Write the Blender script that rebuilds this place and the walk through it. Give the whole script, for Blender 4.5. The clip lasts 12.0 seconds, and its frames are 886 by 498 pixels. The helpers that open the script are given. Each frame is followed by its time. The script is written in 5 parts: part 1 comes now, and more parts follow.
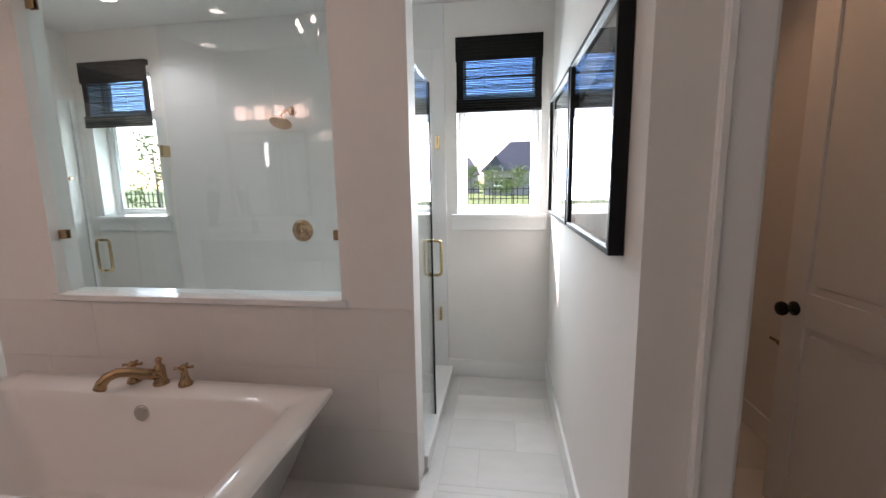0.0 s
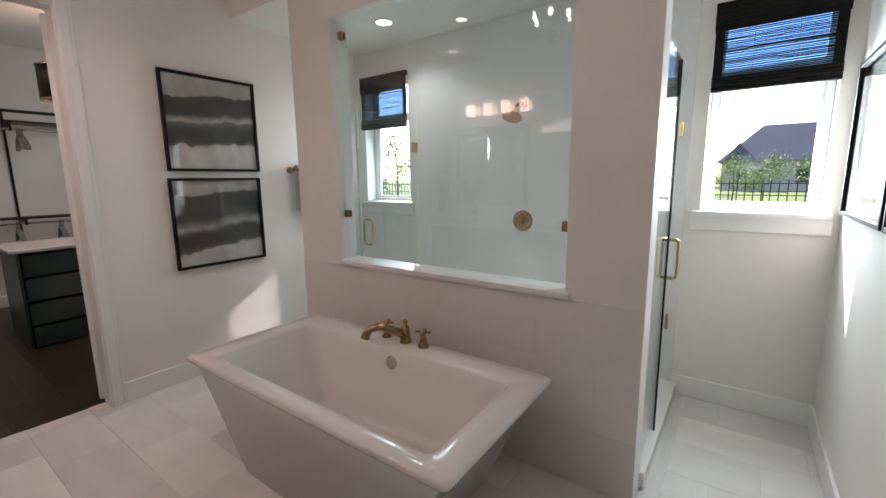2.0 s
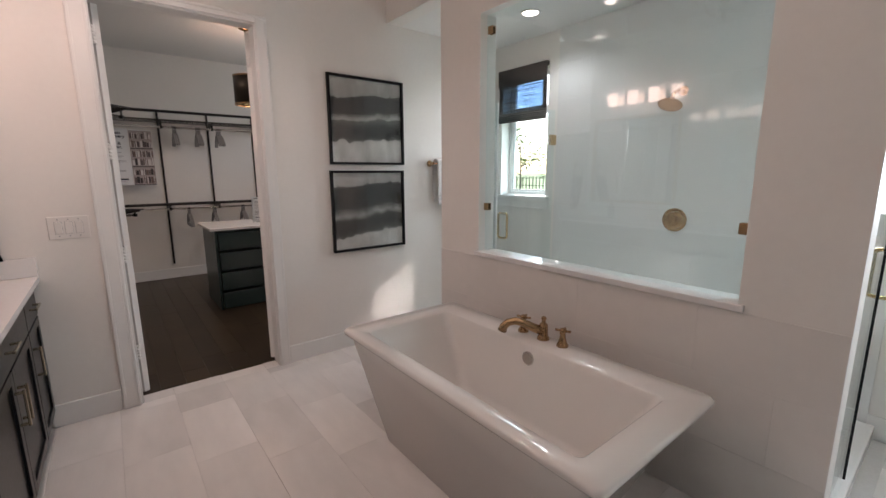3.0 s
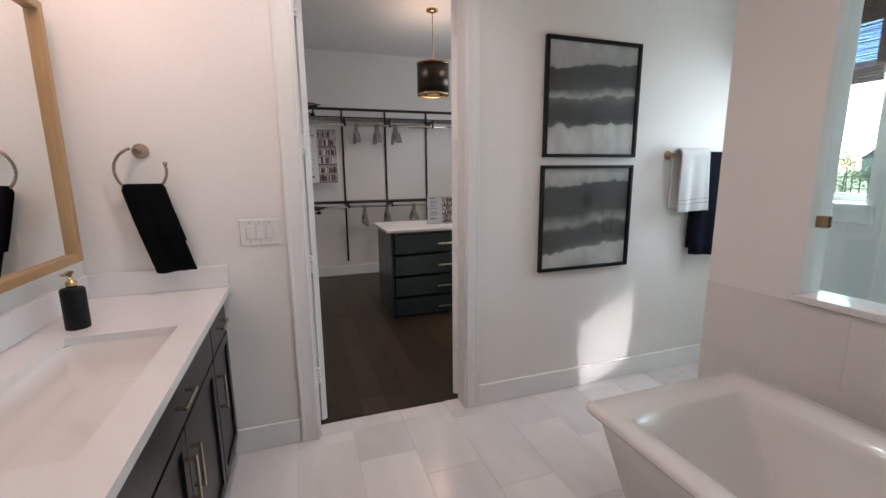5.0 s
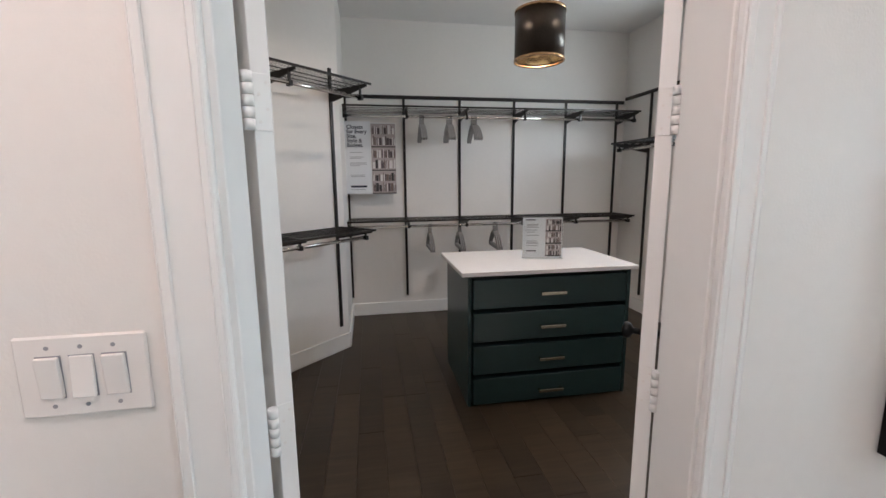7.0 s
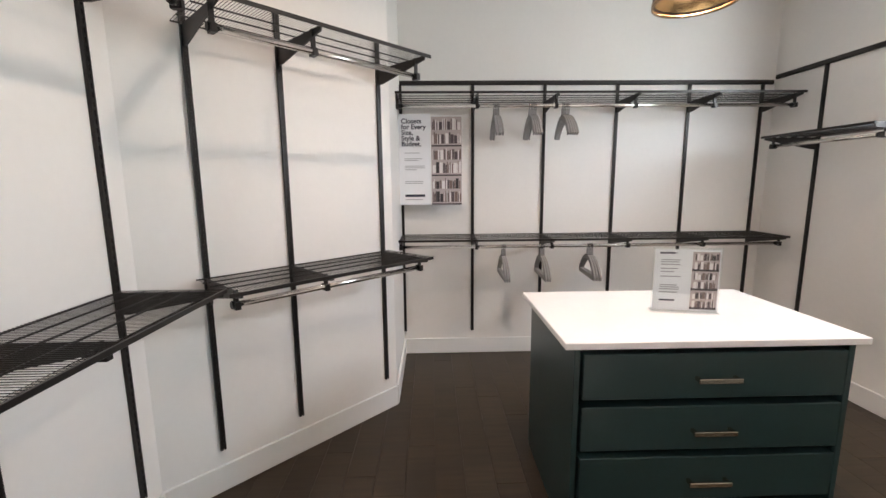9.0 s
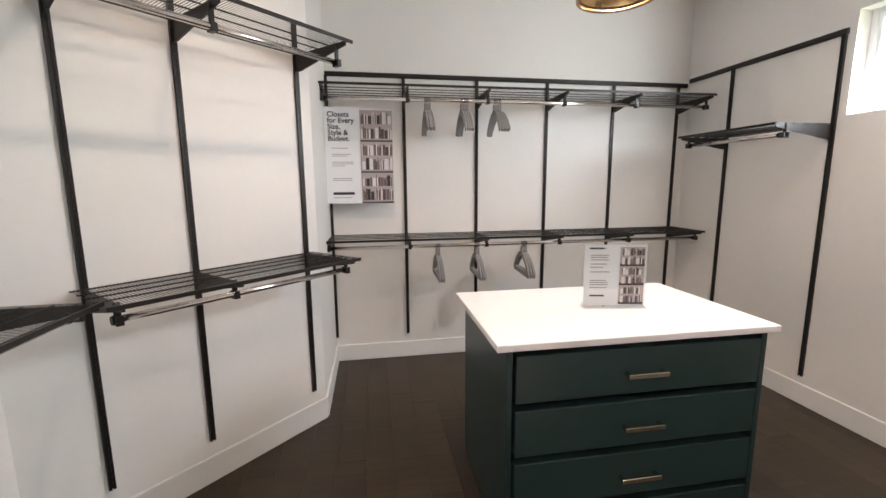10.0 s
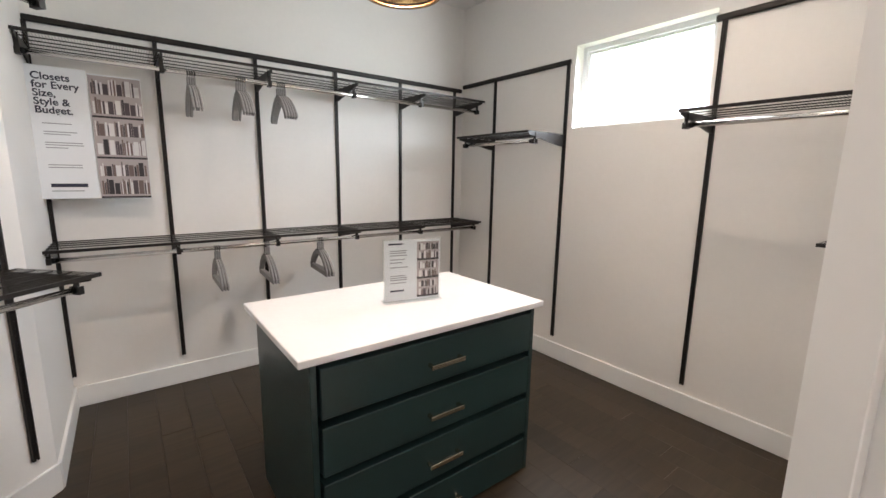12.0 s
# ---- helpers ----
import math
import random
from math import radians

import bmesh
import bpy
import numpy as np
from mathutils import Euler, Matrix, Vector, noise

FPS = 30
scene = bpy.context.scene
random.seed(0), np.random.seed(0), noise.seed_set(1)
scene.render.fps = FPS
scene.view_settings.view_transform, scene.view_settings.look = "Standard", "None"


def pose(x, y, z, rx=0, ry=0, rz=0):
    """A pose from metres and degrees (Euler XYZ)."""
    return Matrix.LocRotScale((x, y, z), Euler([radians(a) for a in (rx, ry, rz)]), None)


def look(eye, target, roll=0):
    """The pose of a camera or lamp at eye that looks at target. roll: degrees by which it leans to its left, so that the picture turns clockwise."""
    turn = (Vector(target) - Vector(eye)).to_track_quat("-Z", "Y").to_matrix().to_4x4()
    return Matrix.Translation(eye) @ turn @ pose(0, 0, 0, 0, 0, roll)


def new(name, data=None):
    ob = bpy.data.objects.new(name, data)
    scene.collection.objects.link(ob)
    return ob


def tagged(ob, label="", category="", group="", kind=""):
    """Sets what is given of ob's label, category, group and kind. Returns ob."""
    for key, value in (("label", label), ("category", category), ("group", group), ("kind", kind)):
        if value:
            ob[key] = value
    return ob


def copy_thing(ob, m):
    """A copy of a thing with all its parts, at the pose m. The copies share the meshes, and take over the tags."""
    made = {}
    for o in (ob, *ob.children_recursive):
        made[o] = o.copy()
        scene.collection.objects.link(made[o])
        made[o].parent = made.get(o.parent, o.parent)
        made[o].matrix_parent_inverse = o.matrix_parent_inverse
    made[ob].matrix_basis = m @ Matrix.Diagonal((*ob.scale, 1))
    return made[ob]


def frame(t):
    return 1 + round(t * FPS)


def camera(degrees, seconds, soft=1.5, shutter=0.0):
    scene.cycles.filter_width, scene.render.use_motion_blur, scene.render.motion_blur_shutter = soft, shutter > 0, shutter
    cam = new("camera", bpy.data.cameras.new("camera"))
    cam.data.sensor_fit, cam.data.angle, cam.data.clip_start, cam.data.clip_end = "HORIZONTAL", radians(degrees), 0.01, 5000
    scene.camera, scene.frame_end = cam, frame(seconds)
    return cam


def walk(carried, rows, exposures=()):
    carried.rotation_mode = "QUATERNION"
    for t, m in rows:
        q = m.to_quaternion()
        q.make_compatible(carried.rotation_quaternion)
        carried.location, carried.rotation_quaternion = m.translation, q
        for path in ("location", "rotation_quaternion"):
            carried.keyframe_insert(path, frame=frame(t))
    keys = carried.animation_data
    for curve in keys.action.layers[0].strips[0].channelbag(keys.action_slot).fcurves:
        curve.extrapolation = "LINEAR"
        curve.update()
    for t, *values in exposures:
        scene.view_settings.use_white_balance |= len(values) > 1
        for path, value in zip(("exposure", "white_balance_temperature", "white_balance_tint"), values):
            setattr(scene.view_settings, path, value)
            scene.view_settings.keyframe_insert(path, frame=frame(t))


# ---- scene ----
cam = camera(93.1, 12.0)
EXPOSURES = [(0, 1.57, 6900, 25), (2.5, 1.60, 6850, 21), (3.5, 1.80, 6800, 23), (5.5, 1.96, 6250, 16), (6.5, 2.2, 6250, 16), (7.0, 2.33, 6150, 14), (7.5, 2.6, 5650, 10), (9.4, 3.12, 6500, 16), (10.5, 3.08, 6500, 15), (12, 3.05, 6400, 14)]
PATH = [
    (0, (0.171, 0.117, 1.505), (-0.114, 2.072, 1.194), -1.0),
    (0.5, (0.152, 0.113, 1.501), (-0.346, 2.024, 1.188), -1.1),
    (1, (0.126, 0.099, 1.506), (-0.589, 1.939, 1.183), -1.0),
    (1.5, (0.108, 0.093, 1.502), (-0.83, 1.829, 1.175), -0.9),
    (2, (0.068, 0.067, 1.498), (-1.084, 1.668, 1.168), -0.7),
    (2.5, (0.012, 0.014, 1.5), (-1.357, 1.432, 1.158), -0.4),
    (3, (-0.036, -0.031, 1.501), (-1.58, 1.19, 1.145), -0.3),
    (3.5, (-0.139, -0.1, 1.483), (-1.816, 0.929, 1.126), -0.2),
    (5.5, (-1.397, 0.034, 1.496), (-3.281, 0.602, 1.138), -0.6),
    (6, (-1.801, 0.138, 1.506), (-3.703, 0.647, 1.152), -0.6),
    (6.5, (-2.209, 0.172, 1.493), (-4.129, 0.614, 1.15), -0.7),
    (7, (-2.583, 0.219, 1.498), (-4.527, 0.559, 1.175), -0.5),
    (7.5, (-2.934, 0.255, 1.523), (-4.901, 0.457, 1.221), -0.5),
    (9.3, (-3.601, 0.27, 1.541), (-5.576, 0.318, 1.231), -0.5),
    (9.5, (-3.621, 0.286, 1.531), (-5.594, 0.399, 1.221), -0.4),
    (10, (-3.678, 0.34, 1.515), (-5.627, 0.666, 1.206), -0.4),
    (10.5, (-3.737, 0.352, 1.518), (-5.624, 0.935, 1.201), -0.1),
    (11, (-3.774, 0.357, 1.524), (-5.567, 1.182, 1.198), 0.2),
    (11.3, (-3.802, 0.372, 1.518), (-5.53, 1.322, 1.186), 0.3),
    (11.5, (-3.785, 0.374, 1.526), (-5.468, 1.402, 1.192), 0.5),
    (12, (-3.786, 0.376, 1.531), (-5.357, 1.565, 1.187), 0.9),
]
walk(cam, [(t, look(eye, target, roll)) for t, eye, target, roll in PATH], EXPOSURES)

# ---- world and light ----
SUN_FLOW = Vector((0.62, -0.70, -0.76))
world = bpy.data.worlds.new("sky")
scene.world = world
world.use_nodes = True
wn = world.node_tree.nodes
sky = wn.new("ShaderNodeTexSky")
sky.sky_type, sky.sun_disc = "NISHITA", False
sky.sun_elevation = math.atan2(0.76, math.hypot(0.62, 0.70))
sky.sun_rotation = math.atan2(-0.62, 0.70)
wn["Background"].inputs["Strength"].default_value = 0.15
world.node_tree.links.new(sky.outputs[0], wn["Background"].inputs["Color"])


def lamp(name, kind, m, energy, color, **more):
    data = bpy.data.lights.new(name, kind)
    data.energy, data.color = energy, color
    ob = new(name, data)
    ob.matrix_world = m
    if kind == "AREA":
        data.shape, data.size, data.size_y = "RECTANGLE", more["w"], more["h"]
    elif kind == "SUN":
        data.angle = more["angle"]
    elif kind == "SPOT":
        data.spot_size, data.spot_blend, data.shadow_soft_size = more["cone"], 0.6, more["r"]
    else:
        data.shadow_soft_size = more["r"]
    return ob


lamp("sun", "SUN", look((0, 0, 0), SUN_FLOW), 5.0, (1.0, 0.95, 0.88), angle=radians(0.6))
DAY = (0.74, 0.94, 1.0)
WARM = (1.0, 0.82, 0.76)
lamp("skylight_window_east", "AREA", look((0.13, 3.50, 1.66), (0.13, 0, 0.90)), 15, DAY, w=0.5, h=0.62)
lamp("skylight_window_west", "AREA", look((-2.76, 3.50, 1.60), (-2.30, 0, 0.80)), 2.8, DAY, w=0.34, h=0.62)
# area lamp added in place of the low sun mirrored by the glass shower door, a narrow parallel beam that falls on the
# closet-side wall
GLINT = Vector((-SUN_FLOW.x, SUN_FLOW.y, SUN_FLOW.z)).normalized()
glint_from = Vector((-3.30, 1.955, 0.29)) - GLINT * 1.26
glint = lamp("mirrored_sun_stand_in", "AREA", look(glint_from, glint_from + GLINT), 0.10, (1.0, 0.97, 0.92), w=0.300, h=0.41)
glint.data.spread = radians(1.2)
lamp("skylight_closet", "AREA", look((-5.41, 3.262, 2.21), (-5.41, 0, 1.5)), 5, (0.85, 0.96, 1.0), w=0.84, h=0.52)


# ---- materials ----
def material(name, color, rough=0.5, metal=0.0, grain=0.0, scale=20.0, bump=0.0, bump_scale=80.0, wear=0.0, coat=0.0, each=0.0, stretch=None, spec=0.5):
    """A painted or solid surface: base colour with two scales of variation, a fine relief, and a shade of its own for each object."""
    mat = bpy.data.materials.new(name)
    mat.use_nodes = True
    tree = mat.node_tree
    n, l = tree.nodes, tree.links
    p = n["Principled BSDF"]
    p.inputs["Base Color"].default_value = (*color, 1)
    p.inputs["Roughness"].default_value = rough
    p.inputs["Metallic"].default_value = metal
    p.inputs["Coat Weight"].default_value = coat
    p.inputs["Specular IOR Level"].default_value = spec
    p.inputs["Coat Roughness"].default_value = 0.08
    coords = n.new("ShaderNodeTexCoord").outputs["Object"]
    if each:
        # every piece is cut from another place of the pattern
        off, add = n.new("ShaderNodeMath"), n.new("ShaderNodeVectorMath")
        off.operation, off.inputs[1].default_value = "MULTIPLY", 37.0
        l.new(n.new("ShaderNodeObjectInfo").outputs["Random"], off.inputs[0])
        l.new(coords, add.inputs[0]), l.new(off.outputs[0], add.inputs[1])
        coords = add.outputs[0]
    if stretch:
        m = n.new("ShaderNodeMapping")
        m.inputs["Scale"].default_value = stretch
        l.new(coords, m.inputs["Vector"])
        coords = m.outputs[0]
    if grain or wear or each:
        fine, broad = n.new("ShaderNodeTexNoise"), n.new("ShaderNodeTexNoise")
        fine.inputs["Scale"].default_value, fine.inputs["Detail"].default_value = scale, 6
        broad.inputs["Scale"].default_value, broad.inputs["Detail"].default_value = scale / 12, 3
        for t in (fine, broad):
            l.new(coords, t.inputs["Vector"])
        def ranged(src, lo, hi):
            r = n.new("ShaderNodeMapRange")
            r.inputs["From Min"].default_value, r.inputs["From Max"].default_value = 0.25, 0.75
            r.inputs["To Min"].default_value, r.inputs["To Max"].default_value = lo, hi
            l.new(src, r.inputs["Value"])
            return r.outputs[0]
        def times(a, b):
            m = n.new("ShaderNodeMath")
            m.operation = "MULTIPLY"
            l.new(a, m.inputs[0]), l.new(b, m.inputs[1])
            return m.outputs[0]
        v = times(ranged(fine.outputs[0], 1 - grain, 1 + grain), ranged(broad.outputs[0], 1 - wear, 1 + wear))
        if each:
            r = n.new("ShaderNodeMapRange")
            r.inputs["To Min"].default_value, r.inputs["To Max"].default_value = 1 - each, 1 + each
            l.new(n.new("ShaderNodeObjectInfo").outputs["Random"], r.inputs["Value"])
            v = times(v, r.outputs[0])
        h = n.new("ShaderNodeHueSaturation")
        h.inputs["Color"].default_value = (*color, 1)
        l.new(v, h.inputs["Value"])
        l.new(h.outputs[0], p.inputs["Base Color"])
        l.new(ranged(fine.outputs[0], max(rough - 0.02, 0.01), rough + 0.02), p.inputs["Roughness"])
    if bump:
        t, b = n.new("ShaderNodeTexNoise"), n.new("ShaderNodeBump")
        t.inputs["Scale"].default_value, t.inputs["Detail"].default_value = bump_scale, 4
        b.inputs["Strength"].default_value, b.inputs["Distance"].default_value = bump, 0.004
        l.new(coords, t.inputs["Vector"]), l.new(t.outputs[0], b.inputs["Height"]), l.new(b.outputs[0], p.inputs["Normal"])
    return mat


def glowing(name, color, strength):
    mat = bpy.data.materials.new(name)
    mat.use_nodes = True
    p = mat.node_tree.nodes["Principled BSDF"]
    p.inputs["Base Color"].default_value = (*color, 1)
    p.inputs["Emission Color"].default_value = (*color, 1)
    p.inputs["Emission Strength"].default_value = strength
    return mat


def clear_glass(name, tint, gloss=1.0):
    """Thin clear sheet: lets light through, mirrors by angle."""
    mat = bpy.data.materials.new(name)
    mat.use_nodes = True
    n, l = mat.node_tree.nodes, mat.node_tree.links
    n.remove(n["Principled BSDF"])
    clear, shine, mix, weight, power, scaled = (n.new("ShaderNode" + k) for k in ("BsdfTransparent", "BsdfGlossy", "MixShader", "LayerWeight", "Math", "MapRange"))
    clear.inputs[0].default_value = (*tint, 1)
    shine.inputs["Roughness"].default_value = 0.0
    shine.inputs["Color"].default_value = (gloss, gloss, gloss, 1)
    weight.inputs["Blend"].default_value = 0.5
    power.operation = "POWER"
    power.inputs[1].default_value = 5
    scaled.inputs["To Min"].default_value, scaled.inputs["To Max"].default_value = 0.042, 0.95
    l.new(weight.outputs["Facing"], power.inputs[0]), l.new(power.outputs[0], scaled.inputs["Value"]), l.new(scaled.outputs[0], mix.inputs[0])
    l.new(clear.outputs[0], mix.inputs[1]), l.new(shine.outputs[0], mix.inputs[2])
    l.new(mix.outputs[0], n["Material Output"].inputs[0])
    return mat


PAINT = material("wall paint", (0.80, 0.77, 0.735), 0.55, grain=0.012, scale=30, bump=0.12, bump_scale=160, wear=0.015)
TRIM = material("trim paint", (0.82, 0.81, 0.79), 0.35, grain=0.01, scale=20, wear=0.01)
CEIL = material("ceiling paint", (0.80, 0.79, 0.77), 0.8, grain=0.015, scale=30, bump=0.1, bump_scale=140)
FLOOR_TILE = material("porcelain floor tile", (0.73, 0.71, 0.69), 0.20, grain=0.05, scale=12, wear=0.15, each=0.055, stretch=(0.35, 1, 1))
GROUT = material("grout", (0.66, 0.645, 0.63), 0.9, grain=0.05, scale=60)
WALL_TILE = material("glazed wall tile", (0.76, 0.755, 0.745), 0.045, grain=0.008, scale=14, wear=0.015, each=0.004)
WAINSCOT = material("satin wall tile", (0.73, 0.695, 0.665), 0.35, grain=0.02, scale=14, wear=0.04, each=0.01)
OAK = material("dark stained oak", (0.040, 0.027, 0.016), 0.34, spec=0.3, grain=0.26, scale=38, wear=0.2, each=0.2, stretch=(1, 0.07, 1), bump=0.1, bump_scale=60)
QUARTZ = material("white quartz", (0.80, 0.78, 0.77), 0.15, grain=0.015, scale=45, wear=0.02)
ACRYLIC = material("white acrylic", (0.80, 0.77, 0.74), 0.12, wear=0.01, grain=0.005, coat=0.4)
BRONZE = material("dark bronze metal", (0.030, 0.026, 0.024), 0.38, metal=0.6, grain=0.1, scale=90)
CHROME = material("brushed nickel", (0.70, 0.66, 0.62), 0.16, metal=1.0, grain=0.03, scale=120)
PEWTER = material("warm brushed nickel", (0.60, 0.54, 0.43), 0.22, metal=1.0, grain=0.04, scale=120)
COPPER = material("warm bronze nickel", (0.44, 0.35, 0.29), 0.25, metal=1.0, grain=0.05, scale=100)
BRASS = material("aged brass", (0.42, 0.27, 0.15), 0.26, metal=1.0, grain=0.08, scale=70)
GOLD = material("satin gold", (0.60, 0.44, 0.22), 0.24, metal=1.0, grain=0.05, scale=70)
BLACK = material("black lacquer", (0.003, 0.003, 0.0035), 0.5, grain=0.1, scale=60, spec=0.25)
VANITY = material("satin black cabinet paint", (0.006, 0.006, 0.007), 0.30, grain=0.02, scale=60, wear=0.03, spec=0.3)
KNOB = material("black metal", (0.008, 0.008, 0.009), 0.4, metal=0.5)
GREEN = material("dark green cabinet paint", (0.015, 0.036, 0.036), 0.30, spec=0.5, grain=0.05, scale=60, wear=0.05)
TOWEL_BLACK = material("black terry towel", (0.004, 0.004, 0.005), 0.95, spec=0.1, grain=0.35, scale=320, bump=0.9, bump_scale=500)
TOWEL_NAVY = material("navy terry towel", (0.006, 0.008, 0.015), 0.95, spec=0.1, grain=0.35, scale=320, bump=0.9, bump_scale=500)
TOWEL_WHITE = material("white terry towel", (0.78, 0.77, 0.76), 0.95, grain=0.05, scale=320, bump=0.8, bump_scale=500)
VELVET = material("grey velvet", (0.30, 0.285, 0.275), 0.9, grain=0.15, scale=150)
GLASS = clear_glass("clear glass", (0.94, 0.985, 0.988))
PANE = clear_glass("window glass", (0.98, 0.99, 0.99), 0.06)
COVER = clear_glass("picture glass", (0.97, 0.98, 0.98))
VINYL = material("white vinyl", (0.80, 0.81, 0.81), 0.3)
PLASTIC = material("white plastic", (0.78, 0.75, 0.72), 0.3)
WOOD = material("light oak frame", (0.42, 0.26, 0.12), 0.4, grain=0.12, scale=40, stretch=(1, 1, 0.1))
MIRROR = material("mirror silver", (0.92, 0.93, 0.92), 0.01, metal=1.0)
PAPER = material("white card", (0.80, 0.81, 0.83), 0.5, grain=0.01, scale=40)
INK = material("dark ink", (0.025, 0.027, 0.05), 0.6)
INK_GREY = material("grey ink", (0.30, 0.30, 0.32), 0.6)


# ---- building helpers ----
def part(name, bm, mat, parent=None, label=""):
    mesh = bpy.data.meshes.new(name)
    bm.to_mesh(mesh)
    bm.free()
    mesh.materials.append(mat)
    ob = new(name, mesh)
    ob.parent = parent
    return tagged(ob, label)


def thing(name, x=0, y=0, z=0, rz=0, label="", category="", group="", kind=""):
    ob = new(name)
    ob.empty_display_size = 0.05
    ob.matrix_world = pose(x, y, z, 0, 0, rz)
    return tagged(ob, label, category, group, kind)


def box(x0, x1, y0, y1, z0, z1, bevel=0.0, bm=None, seg=1):
    into = bm or bmesh.new()
    tmp = bmesh.new()
    bmesh.ops.create_cube(tmp, size=1)
    bmesh.ops.scale(tmp, vec=(abs(x1 - x0), abs(y1 - y0), abs(z1 - z0)), verts=tmp.verts)
    bmesh.ops.translate(tmp, vec=((x0 + x1) / 2, (y0 + y1) / 2, (z0 + z1) / 2), verts=tmp.verts)
    if bevel:
        bmesh.ops.bevel(tmp, geom=tmp.edges[:], offset=bevel, segments=seg, profile=0.5, affect="EDGES")
    join(into, tmp)
    return into


def join(into, tmp):
    mesh = bpy.data.meshes.new("tmp")
    tmp.to_mesh(mesh)
    tmp.free()
    into.from_mesh(mesh)
    bpy.data.meshes.remove(mesh)
    return into


def boxes(rows, bevel=0.0):
    bm = bmesh.new()
    for r in rows:
        box(*r, bevel=bevel, bm=bm)
    return bm


def rod(bm, a, b, r, seg=8, r2=None):
    """A round bar from a to b, into bm."""
    a, b = Vector(a), Vector(b)
    tmp = bmesh.new()
    bmesh.ops.create_cone(tmp, cap_ends=True, segments=seg, radius1=r, radius2=r if r2 is None else r2, depth=(b - a).length)
    m = Matrix.Translation((a + b) / 2) @ (b - a).to_track_quat("Z", "Y").to_matrix().to_4x4()
    bmesh.ops.transform(tmp, matrix=m, verts=tmp.verts)
    for f in tmp.faces:
        f.smooth = len(f.verts) == 4 and seg > 6
    return join(bm, tmp)


def pipe(points, r, bm=None, seg=10, closed=False, radii=None):
    """A round tube along points."""
    bm = bm or bmesh.new()
    pts = [Vector(p) for p in points]
    n = len(pts)
    rings, side = [], None
    for i, p in enumerate(pts):
        if closed:
            d = pts[(i + 1) % n] - pts[i - 1]
        else:
            d = pts[min(i + 1, n - 1)] - pts[max(i - 1, 0)]
        d.normalize()
        if side is None:
            side = d.orthogonal().normalized()
        side = (side - d * side.dot(d)).normalized()
        up = d.cross(side)
        rr = radii[i] if radii else r
        rings.append([bm.verts.new(p + rr * (math.cos(2 * math.pi * k / seg) * side + math.sin(2 * math.pi * k / seg) * up)) for k in range(seg)])
    for i in range(n if closed else n - 1):
        a, b = rings[i], rings[(i + 1) % n]
        for k in range(seg):
            f = bm.faces.new((a[k], a[(k + 1) % seg], b[(k + 1) % seg], b[k]))
            f.smooth = True
    if not closed:
        bm.faces.new(rings[0][::-1]), bm.faces.new(rings[-1])
    return bm


def lathe(profile, seg=24, bm=None, m=None):
    """A turned body round z from rows of (radius, z)."""
    bm = bm or bmesh.new()
    m = m or Matrix()
    rings = [[bm.verts.new(m @ Vector((r * math.cos(2 * math.pi * k / seg), r * math.sin(2 * math.pi * k / seg), z))) for k in range(seg)] for r, z in profile]
    for a, b in zip(rings, rings[1:]):
        for k in range(seg):
            f = bm.faces.new((a[k], a[(k + 1) % seg], b[(k + 1) % seg], b[k]))
            f.smooth = True
    bm.faces.new(rings[0][::-1]), bm.faces.new(rings[-1])
    return bm


def plate(us, vs, holes, w0, w1, place):
    """A flat slab on a grid of us by vs, without the cells named in holes; place maps (u, v, w) to x, y, z."""
    bm = bmesh.new()
    verts = {}

    def vert(i, j, k):
        key = (i, j, k)
        if key not in verts:
            verts[key] = bm.verts.new(place(us[i], vs[j], (w0, w1)[k]))
        return verts[key]

    cells = {(i, j) for i in range(len(us) - 1) for j in range(len(vs) - 1)} - set(holes)
    for i, j in cells:
        ring = [(i, j), (i + 1, j), (i + 1, j + 1), (i, j + 1)]
        bm.faces.new([vert(a, b, 1) for a, b in ring])
        bm.faces.new([vert(a, b, 0) for a, b in ring[::-1]])
        for (di, dj), a, b in (((0, -1), 0, 1), ((1, 0), 1, 2), ((0, 1), 2, 3), ((-1, 0), 3, 0)):
            if (i + di, j + dj) not in cells:
                bm.faces.new((vert(*ring[a], 0), vert(*ring[b], 0), vert(*ring[b], 1), vert(*ring[a], 1)))
    bmesh.ops.recalc_face_normals(bm, faces=bm.faces)
    return bm


def structure(name, bm, mat, label, category="wall"):
    return tagged(part(name, bm, mat), label, category, kind="structure")


# ---- the plan ----
WX, CX = -3.30, -3.42          # bathroom and closet faces of the dividing wall
PY, PB = 1.956, 2.096          # front and back of the shower's front wall
BY = 3.225                     # back wall, inner face
RX = 0.505                     # side wall of the window passage
VY = -0.985                    # wall behind the vanity
LOW, HIGH = 2.735, 3.10        # ceilings
OUT = 3.42                     # outer face of the back wall
DY0, DY1, DZ = 0.0, 0.885, 2.515   # closet doorway
SB, SRY, SLX, SLY = -7.235, 3.205, -6.335, 0.0   # closet: back wall, side wall, start of the slanted wall
NY = -1.0                      # closet wall beside the slanted one

